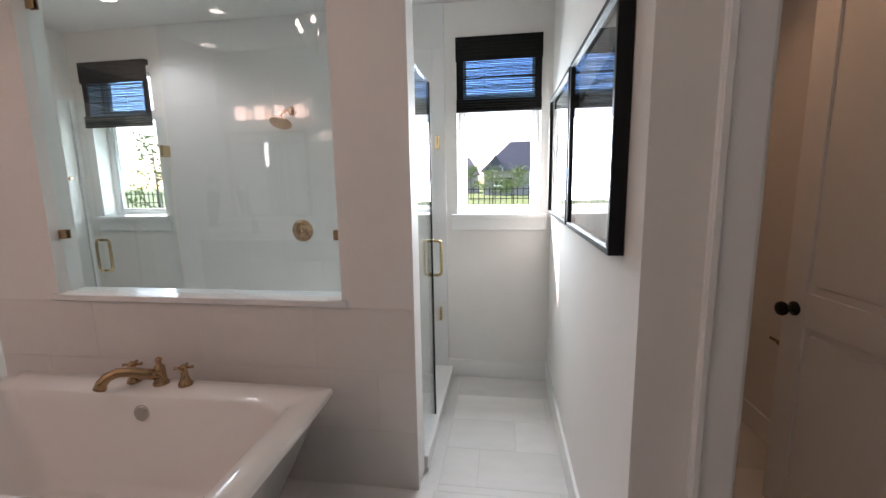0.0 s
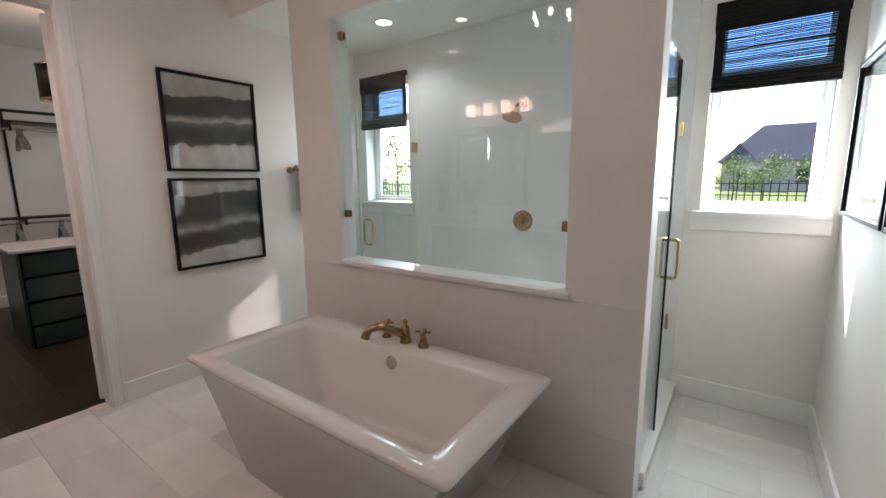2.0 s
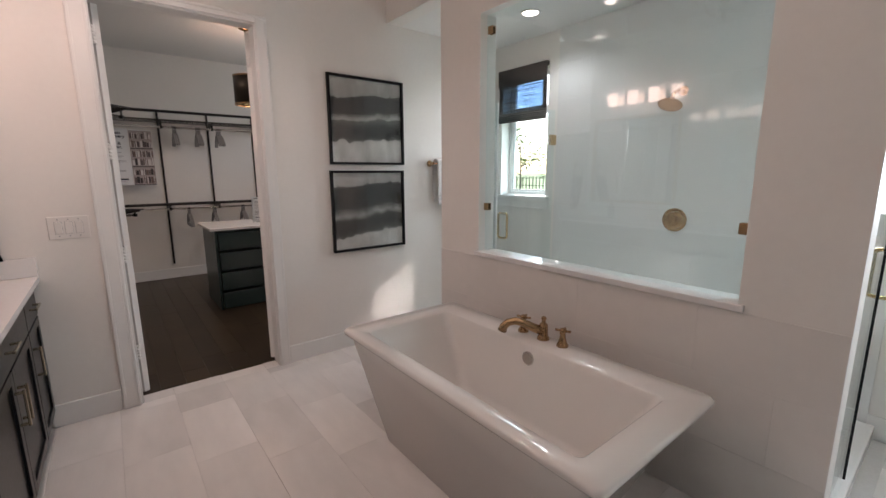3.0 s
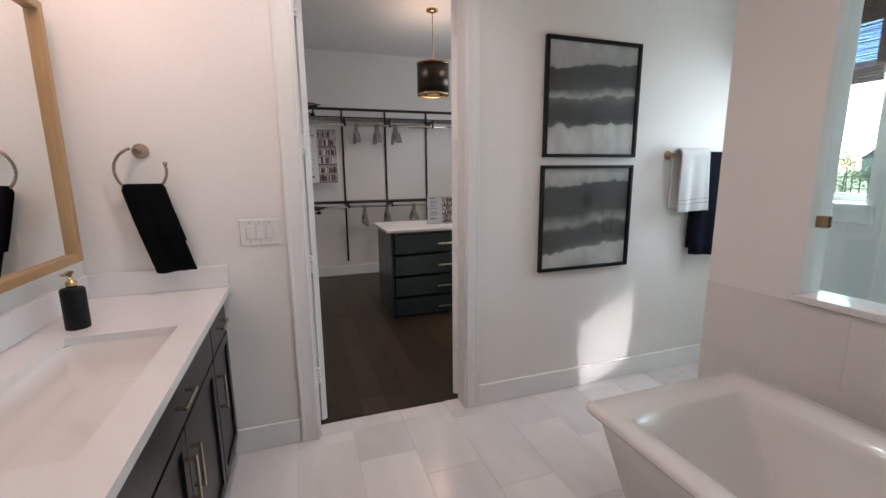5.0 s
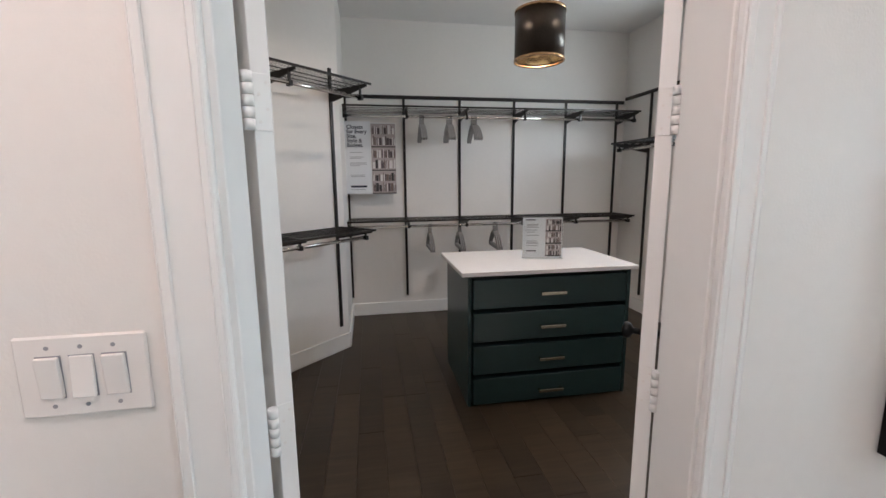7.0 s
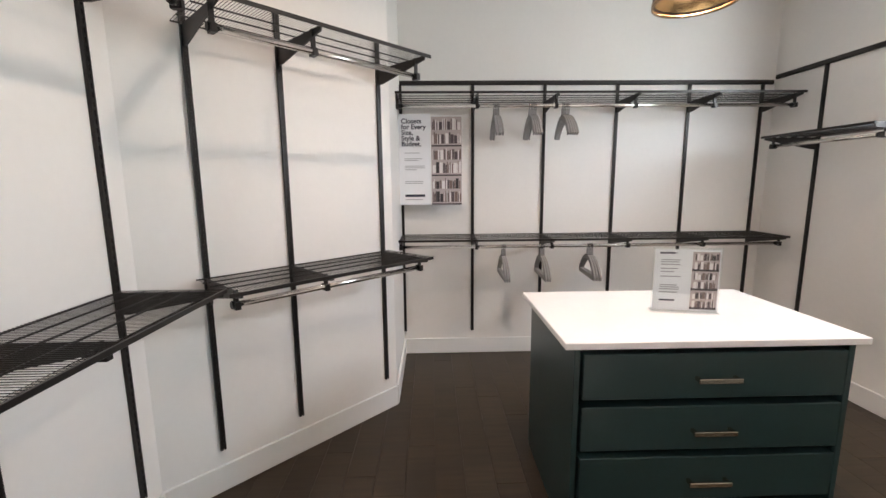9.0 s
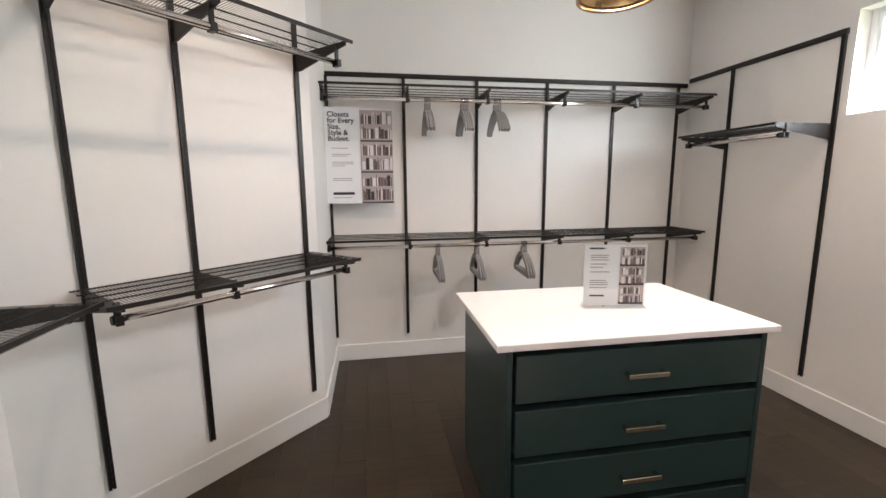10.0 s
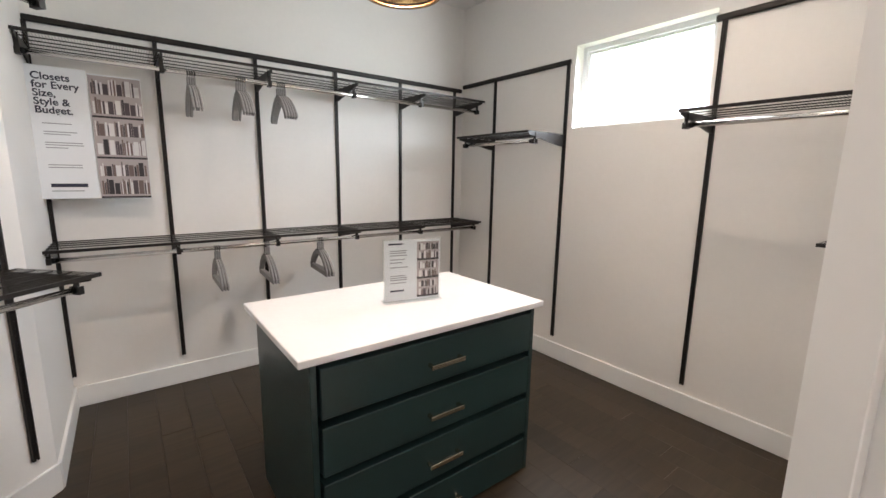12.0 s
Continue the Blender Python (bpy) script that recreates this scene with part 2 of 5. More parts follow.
# floors, joints below the tiles
structure("floor_bathroom", box(-3.42, 2.2, -1.1, 3.30, -0.10, -0.003), GROUT, "pale grey porcelain tile floor with thin joints", "floor")
structure("floor_closet", box(-7.4, -3.42, -2.0, 3.4, -0.10, -0.004), BRONZE, "dark stained oak plank floor", "floor")
structure("ceiling_bathroom", box(-3.42, 2.2, -1.1, PY, HIGH, HIGH + 0.12), CEIL, "white painted ceiling", "ceiling")
structure("ceiling_shower", box(-3.42, 2.2, PY + 0.14, OUT, LOW, LOW + 0.12), CEIL, "white painted lower ceiling", "ceiling")
structure("ceiling_closet", box(-7.4, CX, -2.0, 3.5, 3.13, 3.25), CEIL, "white painted ceiling", "ceiling")
# dividing wall with the closet doorway
structure("wall_closet_side", plate([-1.1, DY0 - 0.02, DY1 + 0.02, OUT], [0, DZ + 0.02, HIGH + 0.05], [(1, 0)], CX, WX, lambda u, v, w: (w, u, v)), PAINT, "warm white painted wall with a tall doorway")
# vanity wall and the walls behind the walk
structure("wall_vanity", box(CX, 2.2, VY - 0.12, VY, 0, HIGH), PAINT, "warm white painted wall above the vanity")
structure("wall_east", box(2.08, 2.2, VY, 3.42, 0, HIGH), PAINT, "warm white painted wall")
# shower front wall with its glazed opening
OX0, OX1, OZ0, OZ1 = -2.148, -0.586, 0.935, 2.50
FX0, FX1 = -2.56, -0.237
shower_wall = structure("wall_shower_front", plate([WX, FX0, OX0, OX1, FX1, 2.08], [0, OZ0, OZ1, LOW, HIGH], [(0, 0), (0, 1), (0, 2), (4, 0), (4, 1), (4, 2), (2, 1)], PY, PB, lambda u, v, w: (u, w, v)), PAINT, "warm white wall with a wide glazed opening", "wall")
# back wall with two windows
WINS = [(-3.165, -2.585), (-0.165, 0.425)]
WZ0, WZ1 = 1.275, 2.47
structure("wall_back", plate([-3.42, *WINS[0], *WINS[1], 2.2], [0, WZ0, WZ1, LOW + 0.3], [(1, 1), (3, 1)], BY, OUT, lambda u, v, w: (u, w, v)), PAINT, "white painted outer wall with two windows")
# passage side wall and toilet room front
TX0, TX1, TY = 0.748, 1.53, 1.185
structure("wall_passage", box(RX, RX + 0.12, TY + 0.12, BY, 0, HIGH), PAINT, "white painted wall of the window passage")
structure("wall_toilet_front", boxes([(RX, TX0, TY, TY + 0.12, 0, HIGH), (TX1, 2.08, TY, TY + 0.12, 0, HIGH), (TX0, TX1, TY, TY + 0.12, 2.45, HIGH)]), PAINT, "warm white wall with the toilet room doorway")
structure("wall_toilet_side", box(1.68, 1.80, TY + 0.12, BY, 0, HIGH), PAINT, "warm white wall inside the toilet room")
structure("ceiling_toilet", box(RX + 0.12, 1.68, TY + 0.12, PY, LOW, LOW + 0.1), CEIL, "white painted ceiling", "ceiling")
# closet walls
structure("wall_closet_back", box(SB - 0.12, SB, -0.2, 3.4, 0, 3.13), PAINT, "white painted closet wall")
structure("wall_closet_short", box(SB, SLX - 0.002, -0.12, 0.0, 0, 3.13), PAINT, "white painted short closet wall")
L = -NY * math.sqrt(2)
bm = box(0, L, -0.12, 0, 0, 3.13)
bmesh.ops.transform(bm, matrix=pose(SLX, SLY, 0, 0, 0, -45), verts=bm.verts)
structure("wall_closet_slanted", bm, PAINT, "white painted slanted closet wall")
structure("wall_closet_left", box(SLX - NY + 0.0, CX, NY - 0.12, NY, 0, 3.13), PAINT, "white painted closet wall")
CW = (-5.885, -4.925, 1.91, 2.51)
structure("wall_closet_window", plate([SB, CW[0], CW[1], CX], [0, CW[2], CW[3], 3.13], [(1, 1)], SRY, SRY + 0.16, lambda u, v, w: (u, w, v)), PAINT, "greyish white closet wall with a high window")


def baseboard(name, x0, y0, x1, y1, h=0.14, th=0.016):
    """A flat board along the wall from one point to the other; the room lies on the left of the way."""
    a, b = Vector((x0, y0)), Vector((x1, y1))
    bm = boxes([(0, (b - a).length, 0.0, th, 0.0, h)], 0.003)
    bmesh.ops.transform(bm, matrix=pose(x0, y0, 0.001, 0, 0, math.degrees(math.atan2(y1 - y0, x1 - x0))), verts=bm.verts)
    return structure(name, bm, TRIM, "white painted baseboard", "baseboard")


baseboard("baseboard_1", WX, -0.11, WX, -0.445)
baseboard("baseboard_2", WX, BY, WX, 0.972)
baseboard("baseboard_3", RX + 0.0, BY, FX1 - 0.02, BY)
baseboard("baseboard_4", RX, TY, RX, BY)
baseboard("baseboard_5", TX0 - 0.102, TY, RX, TY)
baseboard("baseboard_6", FX0 + 0.05, BY, WX, BY)
baseboard("baseboard_7", 1.68, TY + 0.12, 1.68, BY)
baseboard("baseboard_8", SB, SRY, SB, 0.0)
baseboard("baseboard_9", SB, 0.0, SLX, 0.0)
baseboard("baseboard_10", SLX, 0.0, SLX - NY, NY)
baseboard("baseboard_11", SLX - NY, NY, CX, NY)
baseboard("baseboard_12", CX, SRY, SB, SRY)
baseboard("baseboard_13", CX, DY1 + 0.10, CX, SRY)


# ---- closet doorway ----
def casing(name, side, x):
    """Moulded casing round the closet doorway on one side of the wall; side is +1 towards the bathroom."""
    rows = []
    for y0, y1 in ((DY0 - 0.108, DY0 - 0.012), (DY1 + 0.008, DY1 + 0.087)):
        rows += [(x, x + side * 0.018, y0, y1, 0, DZ + 0.06), (x + side * 0.018, x + side * 0.022, y0 + 0.004, y0 + 0.022, 0, DZ + 0.056), (x + side * 0.018, x + side * 0.021, y1 - 0.018, y1 - 0.004, 0, DZ + 0.02)]
    rows += [(x, x + side * 0.019, DY0 - 0.012, DY1 + 0.008, DZ + 0.012, DZ + 0.06), (x + side * 0.019, x + side * 0.026, DY0 - 0.1, DY1 + 0.08, DZ + 0.040, DZ + 0.056)]
    return structure(name, boxes(rows, 0.003), TRIM, "white moulded door casing", "trim")


casing("trim_closet_door_1", 1, WX)
casing("trim_closet_door_2", -1, CX)
structure("trim_closet_jamb", boxes([(CX, WX, DY0 - 0.02, DY0, 0, DZ), (CX, WX, DY1, DY1 + 0.02, 0, DZ), (CX, WX, DY0 - 0.02, DY1 + 0.02, DZ, DZ + 0.02)], 0.002), TRIM, "white painted door jamb", "trim")


def panel_leaf(name, width, height, m, knob_z, knob_side, label, knuckle=(-0.008, -0.004), thick=0.036):
    """A door leaf with raised panel mouldings; local x runs from the hinge, y is its thickness."""
    ob = thing(name, label=label, category="door", kind="structure")
    ob.matrix_world = m
    st, lock = 0.105, 0.98
    if width > 0.6:
        st = 0.115
    z0 = 0.012
    stiles = [(0, st, 0, thick, z0, height), (width - st, width, 0, thick, z0, height)]
    rails = [(st, width - st, 0, thick, z0, 0.20), (st, width - st, 0, thick, lock - 0.09, lock + 0.05), (st, width - st, 0, thick, height - 0.12, height)]
    part("door_frame", boxes(stiles + rails, 0.0015), TRIM, ob)
    for a, b in ((0.20, lock - 0.09), (lock + 0.05, height - 0.12)):
        bm = boxes([(st - 0.004, width - st + 0.004, 0.013, thick - 0.013, a - 0.004, b + 0.004)])
        box(st + 0.03, width - st - 0.03, 0.005, thick - 0.005, a + 0.03, b - 0.03, 0.007, bm)
        part("door_panel", bm, TRIM, ob)
    knob_sides = (-1, 1) if knob_side else ()
    bm = bmesh.new()
    for s in knob_sides:
        face = 0 if s < 0 else thick
        lathe([(0.030, 0), (0.031, 0.006), (0.012, 0.012), (0.011, 0.034), (0.026, 0.042), (0.031, 0.054), (0.028, 0.066), (0.012, 0.072)], 20, bm,
              Matrix.Translation((width - 0.065, face, knob_z)) @ Matrix.Rotation(radians(90 if s < 0 else -90), 4, "X"))
    if knob_sides:
        part("door_knob", bm, KNOB, ob, "black round door knob")
    else:
        bm.free()
    for hz in (0.31, 0.985, 1.645, height - 0.18):
        bm = boxes([(-0.0025, 0.0005, 0.002, thick - 0.002, hz - 0.052, hz + 0.052)], 0.0008)
        for k in range(5):
            rod(bm, (*knuckle, hz - 0.052 + k * 0.021), (*knuckle, hz - 0.0325 + k * 0.021), 0.0105, 12)
        plate_ob = part("hinge", bm, TRIM, ob, "white painted hinge")
        for dy, dz in ((0.010, 0.036), (0.024, 0.014), (0.010, -0.012), (0.024, -0.036)):
            screw = bmesh.new()
            rod(screw, (-0.0025, dy, hz + dz), (-0.0034, dy, hz + dz), 0.0032, 8)
            part("screw", screw, PLASTIC, plate_ob)
    return ob


# both leaves stand open into the closet
panel_leaf("door_1", 0.585, DZ - 0.01, pose(-3.450, 0.897, 0, 0, 0, 180 - 37), 0.95, 1, "white panelled closet door leaf standing open", (-0.014, -0.004))
panel_leaf("door_2", 0.27, DZ - 0.01, pose(-3.443, 0.013, 0, 0, 0, 180 + 28) @ pose(0, -0.036, 0), 0.95, 0, "narrow white closet door leaf standing open", (-0.007, 0.045))

# ---- toilet room door ----
structure("trim_toilet_door", boxes([(TX0 - 0.100, TX0, TY - 0.018, TY, 0, 2.54), (TX0 - 0.098, TX0 - 0.080, TY - 0.026, TY - 0.018, 0, 2.53), (TX0 - 0.002, TX0 + 0.016, TY, TY + 0.12, 0, 2.45),
                                     (TX1, TX1 + 0.085, TY - 0.018, TY, 0, 2.54), (TX0, TX1, TY - 0.018, TY, 2.45, 2.54), (TX1 - 0.016, TX1 + 0.002, TY, TY + 0.12, 0, 2.45)], 0.002), TRIM, "white moulded door casing", "trim")
panel_leaf("door_3", 0.73, 2.43, pose(1.510, 1.385, 0, 0, 0, 96), 0.95, 1, "white panelled toilet room door standing open")


# ---- windows ----
def window(name, x0, x1, z0, z1, y_in, y_out, label, rail=True):
    """A white vinyl sash window set into the outer half of the wall, with drywall returns, sill and apron."""
    ob = thing(name, label=label, category="window", kind="structure")
    yf = y_out - 0.075
    fr = 0.038
    part("window_frame", boxes([(x0, x0 + fr, yf, y_out - 0.01, z0, z1), (x1 - fr, x1, yf, y_out - 0.01, z0, z1), (x0 + fr, x1 - fr, yf, y_out - 0.01, z0, z0 + fr), (x0 + fr, x1 - fr, yf, y_out - 0.01, z1 - fr, z1)], 0.004), VINYL, ob)
    panes = [(z0 + fr, z1 - fr)]
    if rail:
        zm = z0 + 0.83
        part("sash_rail", boxes([(x0 + fr, x1 - fr, yf + 0.01, yf + 0.045, zm - 0.02, zm + 0.02)], 0.003), VINYL, ob)
        panes = [(z0 + fr, zm - 0.02), (zm + 0.02, z1 - fr)]
    for a, b in panes:
        bm = boxes([(x0 + fr, x0 + fr + 0.018, yf + 0.012, yf + 0.04, a, b), (x1 - fr - 0.018, x1 - fr, yf + 0.012, yf + 0.04, a, b), (x0 + fr, x1 - fr, yf + 0.013, yf + 0.04, a, a + 0.018), (x0 + fr, x1 - fr, yf + 0.013, yf + 0.04, b - 0.018, b)])
        part("sash", bm, VINYL, ob)
        pane = part("pane", boxes([(x0 + fr + 0.01, x1 - fr - 0.01, yf + 0.024, yf + 0.028, a + 0.01, b - 0.01)]), PANE, ob)
        pane.visible_shadow = False
    return ob


for i, (a, b) in enumerate(WINS):
    w = window(f"window_{i + 1}", a, b, WZ0, WZ1, BY, OUT, "white vinyl sash window with a white stool and apron")
    part("window_sill", boxes([(a - 0.045, b + 0.045, BY - 0.035, BY, WZ0 - 0.028, WZ0), (a + 0.002, b - 0.002, BY, OUT - 0.08, WZ0 - 0.001, WZ0 + 0.006)], 0.003), TRIM, w)
    part("window_apron", boxes([(a - 0.05, b + 0.05, BY - 0.018, BY - 0.001, WZ0 - 0.12, WZ0 - 0.028)], 0.003), TRIM, w)
window("window_3", CW[0], CW[1], CW[2], CW[3], SRY, SRY + 0.16, "high white vinyl window in the closet", False)


# ---- shower ----
structure("wall_shower_tiling_1", box(-2.47, -0.25, BY - 0.010, BY - 0.002, 0, LOW - 0.002), GROUT, "glazed white tiled shower wall", "wall")
sill = part("shower_window_sill", boxes([(OX0 - 0.025, OX1 + 0.025, PY - 0.022, PY - 0.001, 0.933, 0.965), (OX0 + 0.001, OX1 - 0.001, PY - 0.001, PB + 0.01, 0.936, 0.965)], 0.003), QUARTZ)
tagged(sill, "white quartz sill below the shower glass", "sill", kind="structure")
shower_glass = thing("shower_glass_panel", label="fixed clear glass panel above the tub", category="glass panel")
gy = PY + 0.055
part("glass_sheet", boxes([(OX0 + 0.004, OX1 - 0.004, gy, gy + 0.010, 0.968, OZ1 - 0.004)]), GLASS, shower_glass)
for cx, cz in ((OX0 + 0.022, 1.272), (OX0 + 0.04, 2.40), (OX1 - 0.022, 1.268), (OX1 - 0.022, 2.40)):
    part("glass_clip", boxes([(cx - 0.022, cx + 0.022, gy - 0.010, gy - 0.001, cz - 0.024, cz + 0.024), (cx - 0.022, cx + 0.022, gy + 0.011, gy + 0.020, cz - 0.024, cz + 0.024)], 0.002), BRASS, shower_glass, "brass glass clip")


def shower_door(xh, xe, seal):
    """Frameless door hinged on the back wall at xh, its free edge at xe, with a fixed pane beside it."""
    y1, ye = BY - 0.03, 2.49
    ob = thing("shower_door", xh, y1, 0, math.degrees(math.atan2(xh - xe, y1 - ye)) * -1, label="frameless clear glass shower door with brass hinges", category="shower door", group="shower doors")
    ln = math.hypot(xh - xe, y1 - ye)
    part("door_glass", boxes([(-0.005, 0.005, -ln, 0, 0.10, 2.05)]), GLASS, ob)
    part("edge_seal", boxes([(-0.009, 0.009, -ln - 0.012, -ln, 0.10, 2.05)]), seal, ob, "vertical edge seal")
    for hz in (0.52, 1.79):
        part("hinge", boxes([(-0.014, 0.014, -0.055, 0.018, hz - 0.045, hz + 0.045)], 0.003), GOLD, ob, "brass hinge")
    for s in (-1, 1):
        pts = [(s * 0.006, -ln + 0.075, 0.955)] + [(s * (0.032 + 0.02 * math.sin(a)), -ln + 0.075, 0.975 - 0.02 * math.cos(a)) for a in (0, 0.5, 1.0, 1.57)]
        pts += [(q[0], q[1], 2.12 - q[2]) for q in pts[::-1]]
        part("pull_handle", pipe(pts, 0.009), GOLD, ob, "brass pull handle")
    pane = thing("shower_side_pane", label="narrow fixed clear glass pane beside the shower door", category="glass panel", group="shower side panes")
    part("glass_sheet", boxes([(xe - 0.005, xe + 0.005, PB + 0.003, ye - 0.016, 0.085, 2.05)]), GLASS, pane)


shower_door(-0.305, -0.243, BLACK)
shower_door(-2.485, -2.505, VINYL)
for name, x0, x1 in (("shower_curb_1", -0.330, -0.215), ("shower_curb_2", -2.565, -2.45)):
    structure(name, boxes([(x0, x1, PB + 0.002, BY - 0.002, 0, 0.083)], 0.004), QUARTZ, "white quartz shower curb", "curb")
valve = thing("shower_valve", -1.39, BY - 0.012, 1.154, label="round brass shower valve with a lever", category="valve")
part("escutcheon", lathe([(0.086, 0), (0.086, 0.008), (0.078, 0.013), (0.072, 0.013), (0.068, 0.005), (0.054, 0.005), (0.050, 0.022), (0.044, 0.027), (0.030, 0.028)], 32, m=Matrix.Rotation(radians(90), 4, "X")), BRASS, valve)
part("valve_body", lathe([(0.026, 0.02), (0.024, 0.05), (0.018, 0.055), (0.016, 0.07)], 20, m=Matrix.Rotation(radians(90), 4, "X")), BRASS, valve)
bm = pipe([(0, -0.06, 0), (0.005, -0.064, -0.03), (0.012, -0.066, -0.06)], 0.008, radii=[0.009, 0.007, 0.006])
part("lever", bm, BRASS, valve)
head = thing("wall_shower", -1.41, BY - 0.012, 2.06, label="brass shower head on a wall arm", category="shower head")
part("flange", lathe([(0.034, 0), (0.034, 0.006), (0.016, 0.012)], 24, m=Matrix.Rotation(radians(90), 4, "X")), BRASS, head)
part("arm", pipe([(0, -0.005, 0), (0, -0.08, -0.005), (0, -0.14, -0.03), (0, -0.17, -0.06)], 0.011), BRASS, head)
part("spray_head", lathe([(0.016, 0.06), (0.022, 0.045), (0.036, 0.03), (0.070, 0.012), (0.078, 0.004), (0.074, 0.0)], 32, m=Matrix.Translation((0, -0.19, -0.115)) @ Matrix.Rotation(radians(-28), 4, "X")), BRASS, head)


# ---- bathtub ----
def rounded_loop(x0, x1, y0, y1, z, r, n=6):
    pts = []
    for cx, cy, a in ((x1 - r, y1 - r, 0), (x0 + r, y1 - r, 90), (x0 + r, y0 + r, 180), (x1 - r, y0 + r, 270)):
        pts += [(cx + r * math.cos(radians(a + 90 * k / n)), cy + r * math.sin(radians(a + 90 * k / n)), z) for k in range(n + 1)]
    return pts


def lofted(loops, close_last=True, close_first=False, bm=None):
    bm = bm or bmesh.new()
    rings = [[bm.verts.new(p) for p in loop] for loop in loops]
    for a, b in zip(rings, rings[1:]):
        for k in range(len(a)):
            f = bm.faces.new((a[k], a[(k + 1) % len(a)], b[(k + 1) % len(a)], b[k]))
            f.smooth = True
    if close_last:
        bm.faces.new(rings[-1])
    if close_first:
        bm.faces.new(rings[0][::-1])
    return bm


TX, TXX, TYN, TYF, TZ = -2.250, -0.573, 0.958, 1.805, 0.606
tub = thing("bathtub", (TX + TXX) / 2, (TYN + TYF) / 2, 0, label="white freestanding tub with flared sides and a flat rim", category="bathtub")
hx, hy = (TXX - TX) / 2, (TYF - TYN) / 2
loops = [rounded_loop(-hx + 0.30, hx - 0.30, -hy + 0.105, hy - 0.105, 0.0, 0.03),
         rounded_loop(-hx + 0.055, hx - 0.055, -hy + 0.03, hy - 0.03, TZ - 0.055, 0.03),
         rounded_loop(-hx + 0.045, hx - 0.045, -hy + 0.022, hy - 0.022, TZ - 0.040, 0.03),
         rounded_loop(-hx + 0.006, hx - 0.006, -hy + 0.006, hy - 0.006, TZ - 0.034, 0.03),
         rounded_loop(-hx, hx, -hy, hy, TZ - 0.022, 0.032),
         rounded_loop(-hx + 0.002, hx - 0.002, -hy + 0.002, hy - 0.002, TZ - 0.008, 0.032),
         rounded_loop(-hx + 0.012, hx - 0.012, -hy + 0.012, hy - 0.012, TZ, 0.03),
         rounded_loop(-hx + 0.135, hx - 0.125, -hy + 0.088, hy - 0.160, TZ - 0.003, 0.030),
         rounded_loop(-hx + 0.145, hx - 0.135, -hy + 0.097, hy - 0.168, TZ - 0.012, 0.036),
         rounded_loop(-hx + 0.165, hx - 0.155, -hy + 0.105, hy - 0.176, TZ - 0.06, 0.045),
         rounded_loop(-hx + 0.36, hx - 0.35, -hy + 0.15, hy - 0.21, 0.20, 0.06),
         rounded_loop(-hx + 0.40, hx - 0.40, -hy + 0.19, hy - 0.25, 0.165, 0.05)]
part("tub_shell", lofted(loops, True, True), ACRYLIC, tub)
part("overflow", lathe([(0.036, 0), (0.036, 0.006), (0.028, 0.010)], 28, m=Matrix.Translation((0.008, hy - 0.178, TZ - 0.080)) @ Matrix.Rotation(radians(85), 4, "X")), CHROME, tub, "round nickel overflow cover")
faucet = thing("tub_faucet", -1.40, 1.742, TZ, label="aged brass deck faucet with two cross handles", category="faucet")


def cross_handle(x, y):
    h = part("handle", lathe([(0.031, 0), (0.030, 0.010), (0.022, 0.022), (0.016, 0.045), (0.013, 0.070), (0.017, 0.078), (0.019, 0.090), (0.010, 0.098)], 24, m=Matrix.Translation((x, y, 0))), BRASS, faucet)
    bm = bmesh.new()
    for a in (20, 110, 200, 290):
        c, s = math.cos(radians(a)), math.sin(radians(a))
        rod(bm, (x + 0.008 * c, y + 0.008 * s, 0.085), (x + 0.040 * c, y + 0.040 * s, 0.085), 0.005, 10, 0.0075)
    part("cross_grip", bm, BRASS, h)


cross_handle(-0.145, 0.005)
cross_handle(0.125, 0.0)
part("spout_base", lathe([(0.034, 0), (0.033, 0.010), (0.026, 0.022), (0.024, 0.06), (0.022, 0.085), (0.012, 0.095), (0.010, 0.108), (0.015, 0.116), (0.012, 0.126), (0.004, 0.130)], 24), BRASS, faucet)
pts = [(0, 0, 0.045), (-0.045, -0.035, 0.062), (-0.085, -0.068, 0.085), (-0.120, -0.095, 0.092), (-0.150, -0.118, 0.080), (-0.168, -0.132, 0.056), (-0.176, -0.138, 0.030)]
part("spout", pipe(pts, 0.02, radii=[0.026, 0.024, 0.022, 0.021, 0.021, 0.023, 0.026], seg=16), BRASS, faucet)


# ---- closet island ----
IX0, IX1, IY0, IY1, IZ = -5.875, -5.095, 0.778, 2.005, 0.922
island = thing("closet_island", (IX0 + IX1) / 2, (IY0 + IY1) / 2, 0, label="dark green chest of four drawers", category="drawer chest")
ax, ay = (IX1 - IX0) / 2, (IY1 - IY0) / 2
part("body", boxes([(-ax + 0.03, ax - 0.125, -ay + 0.045, ay - 0.045, 0.0, 0.892)], 0.002), GREEN, island)
for s in (-1, 1):
    part("stile", box(ax - 0.125, ax - 0.020, s * (ay - 0.055) - 0.012, s * (ay - 0.055) + 0.012, 0.0, 0.892, 0.002), GREEN, island)
for i in range(4):
    z1 = 0.868 - i * 0.2255
    d = part("drawer", boxes([(ax - 0.124, ax - 0.012, -ay + 0.078, ay - 0.078, max(z1 - 0.193, 0.012), z1)], 0.003), GREEN, island)
    zc = z1 - 0.104
    bm = boxes([(ax + 0.016, ax + 0.027, -0.088, 0.088, zc - 0.010, zc + 0.010), (ax - 0.012, ax + 0.018, -0.084, -0.070, zc - 0.008, zc + 0.008), (ax - 0.012, ax + 0.018, 0.070, 0.084, zc - 0.008, zc + 0.008)], 0.002)
    part("bar_handle", bm, PEWTER, d, "brushed nickel bar handle")
top = part("island_top", box(IX0, IX1, IY0, IY1, 0.893, IZ, 0.003), QUARTZ)
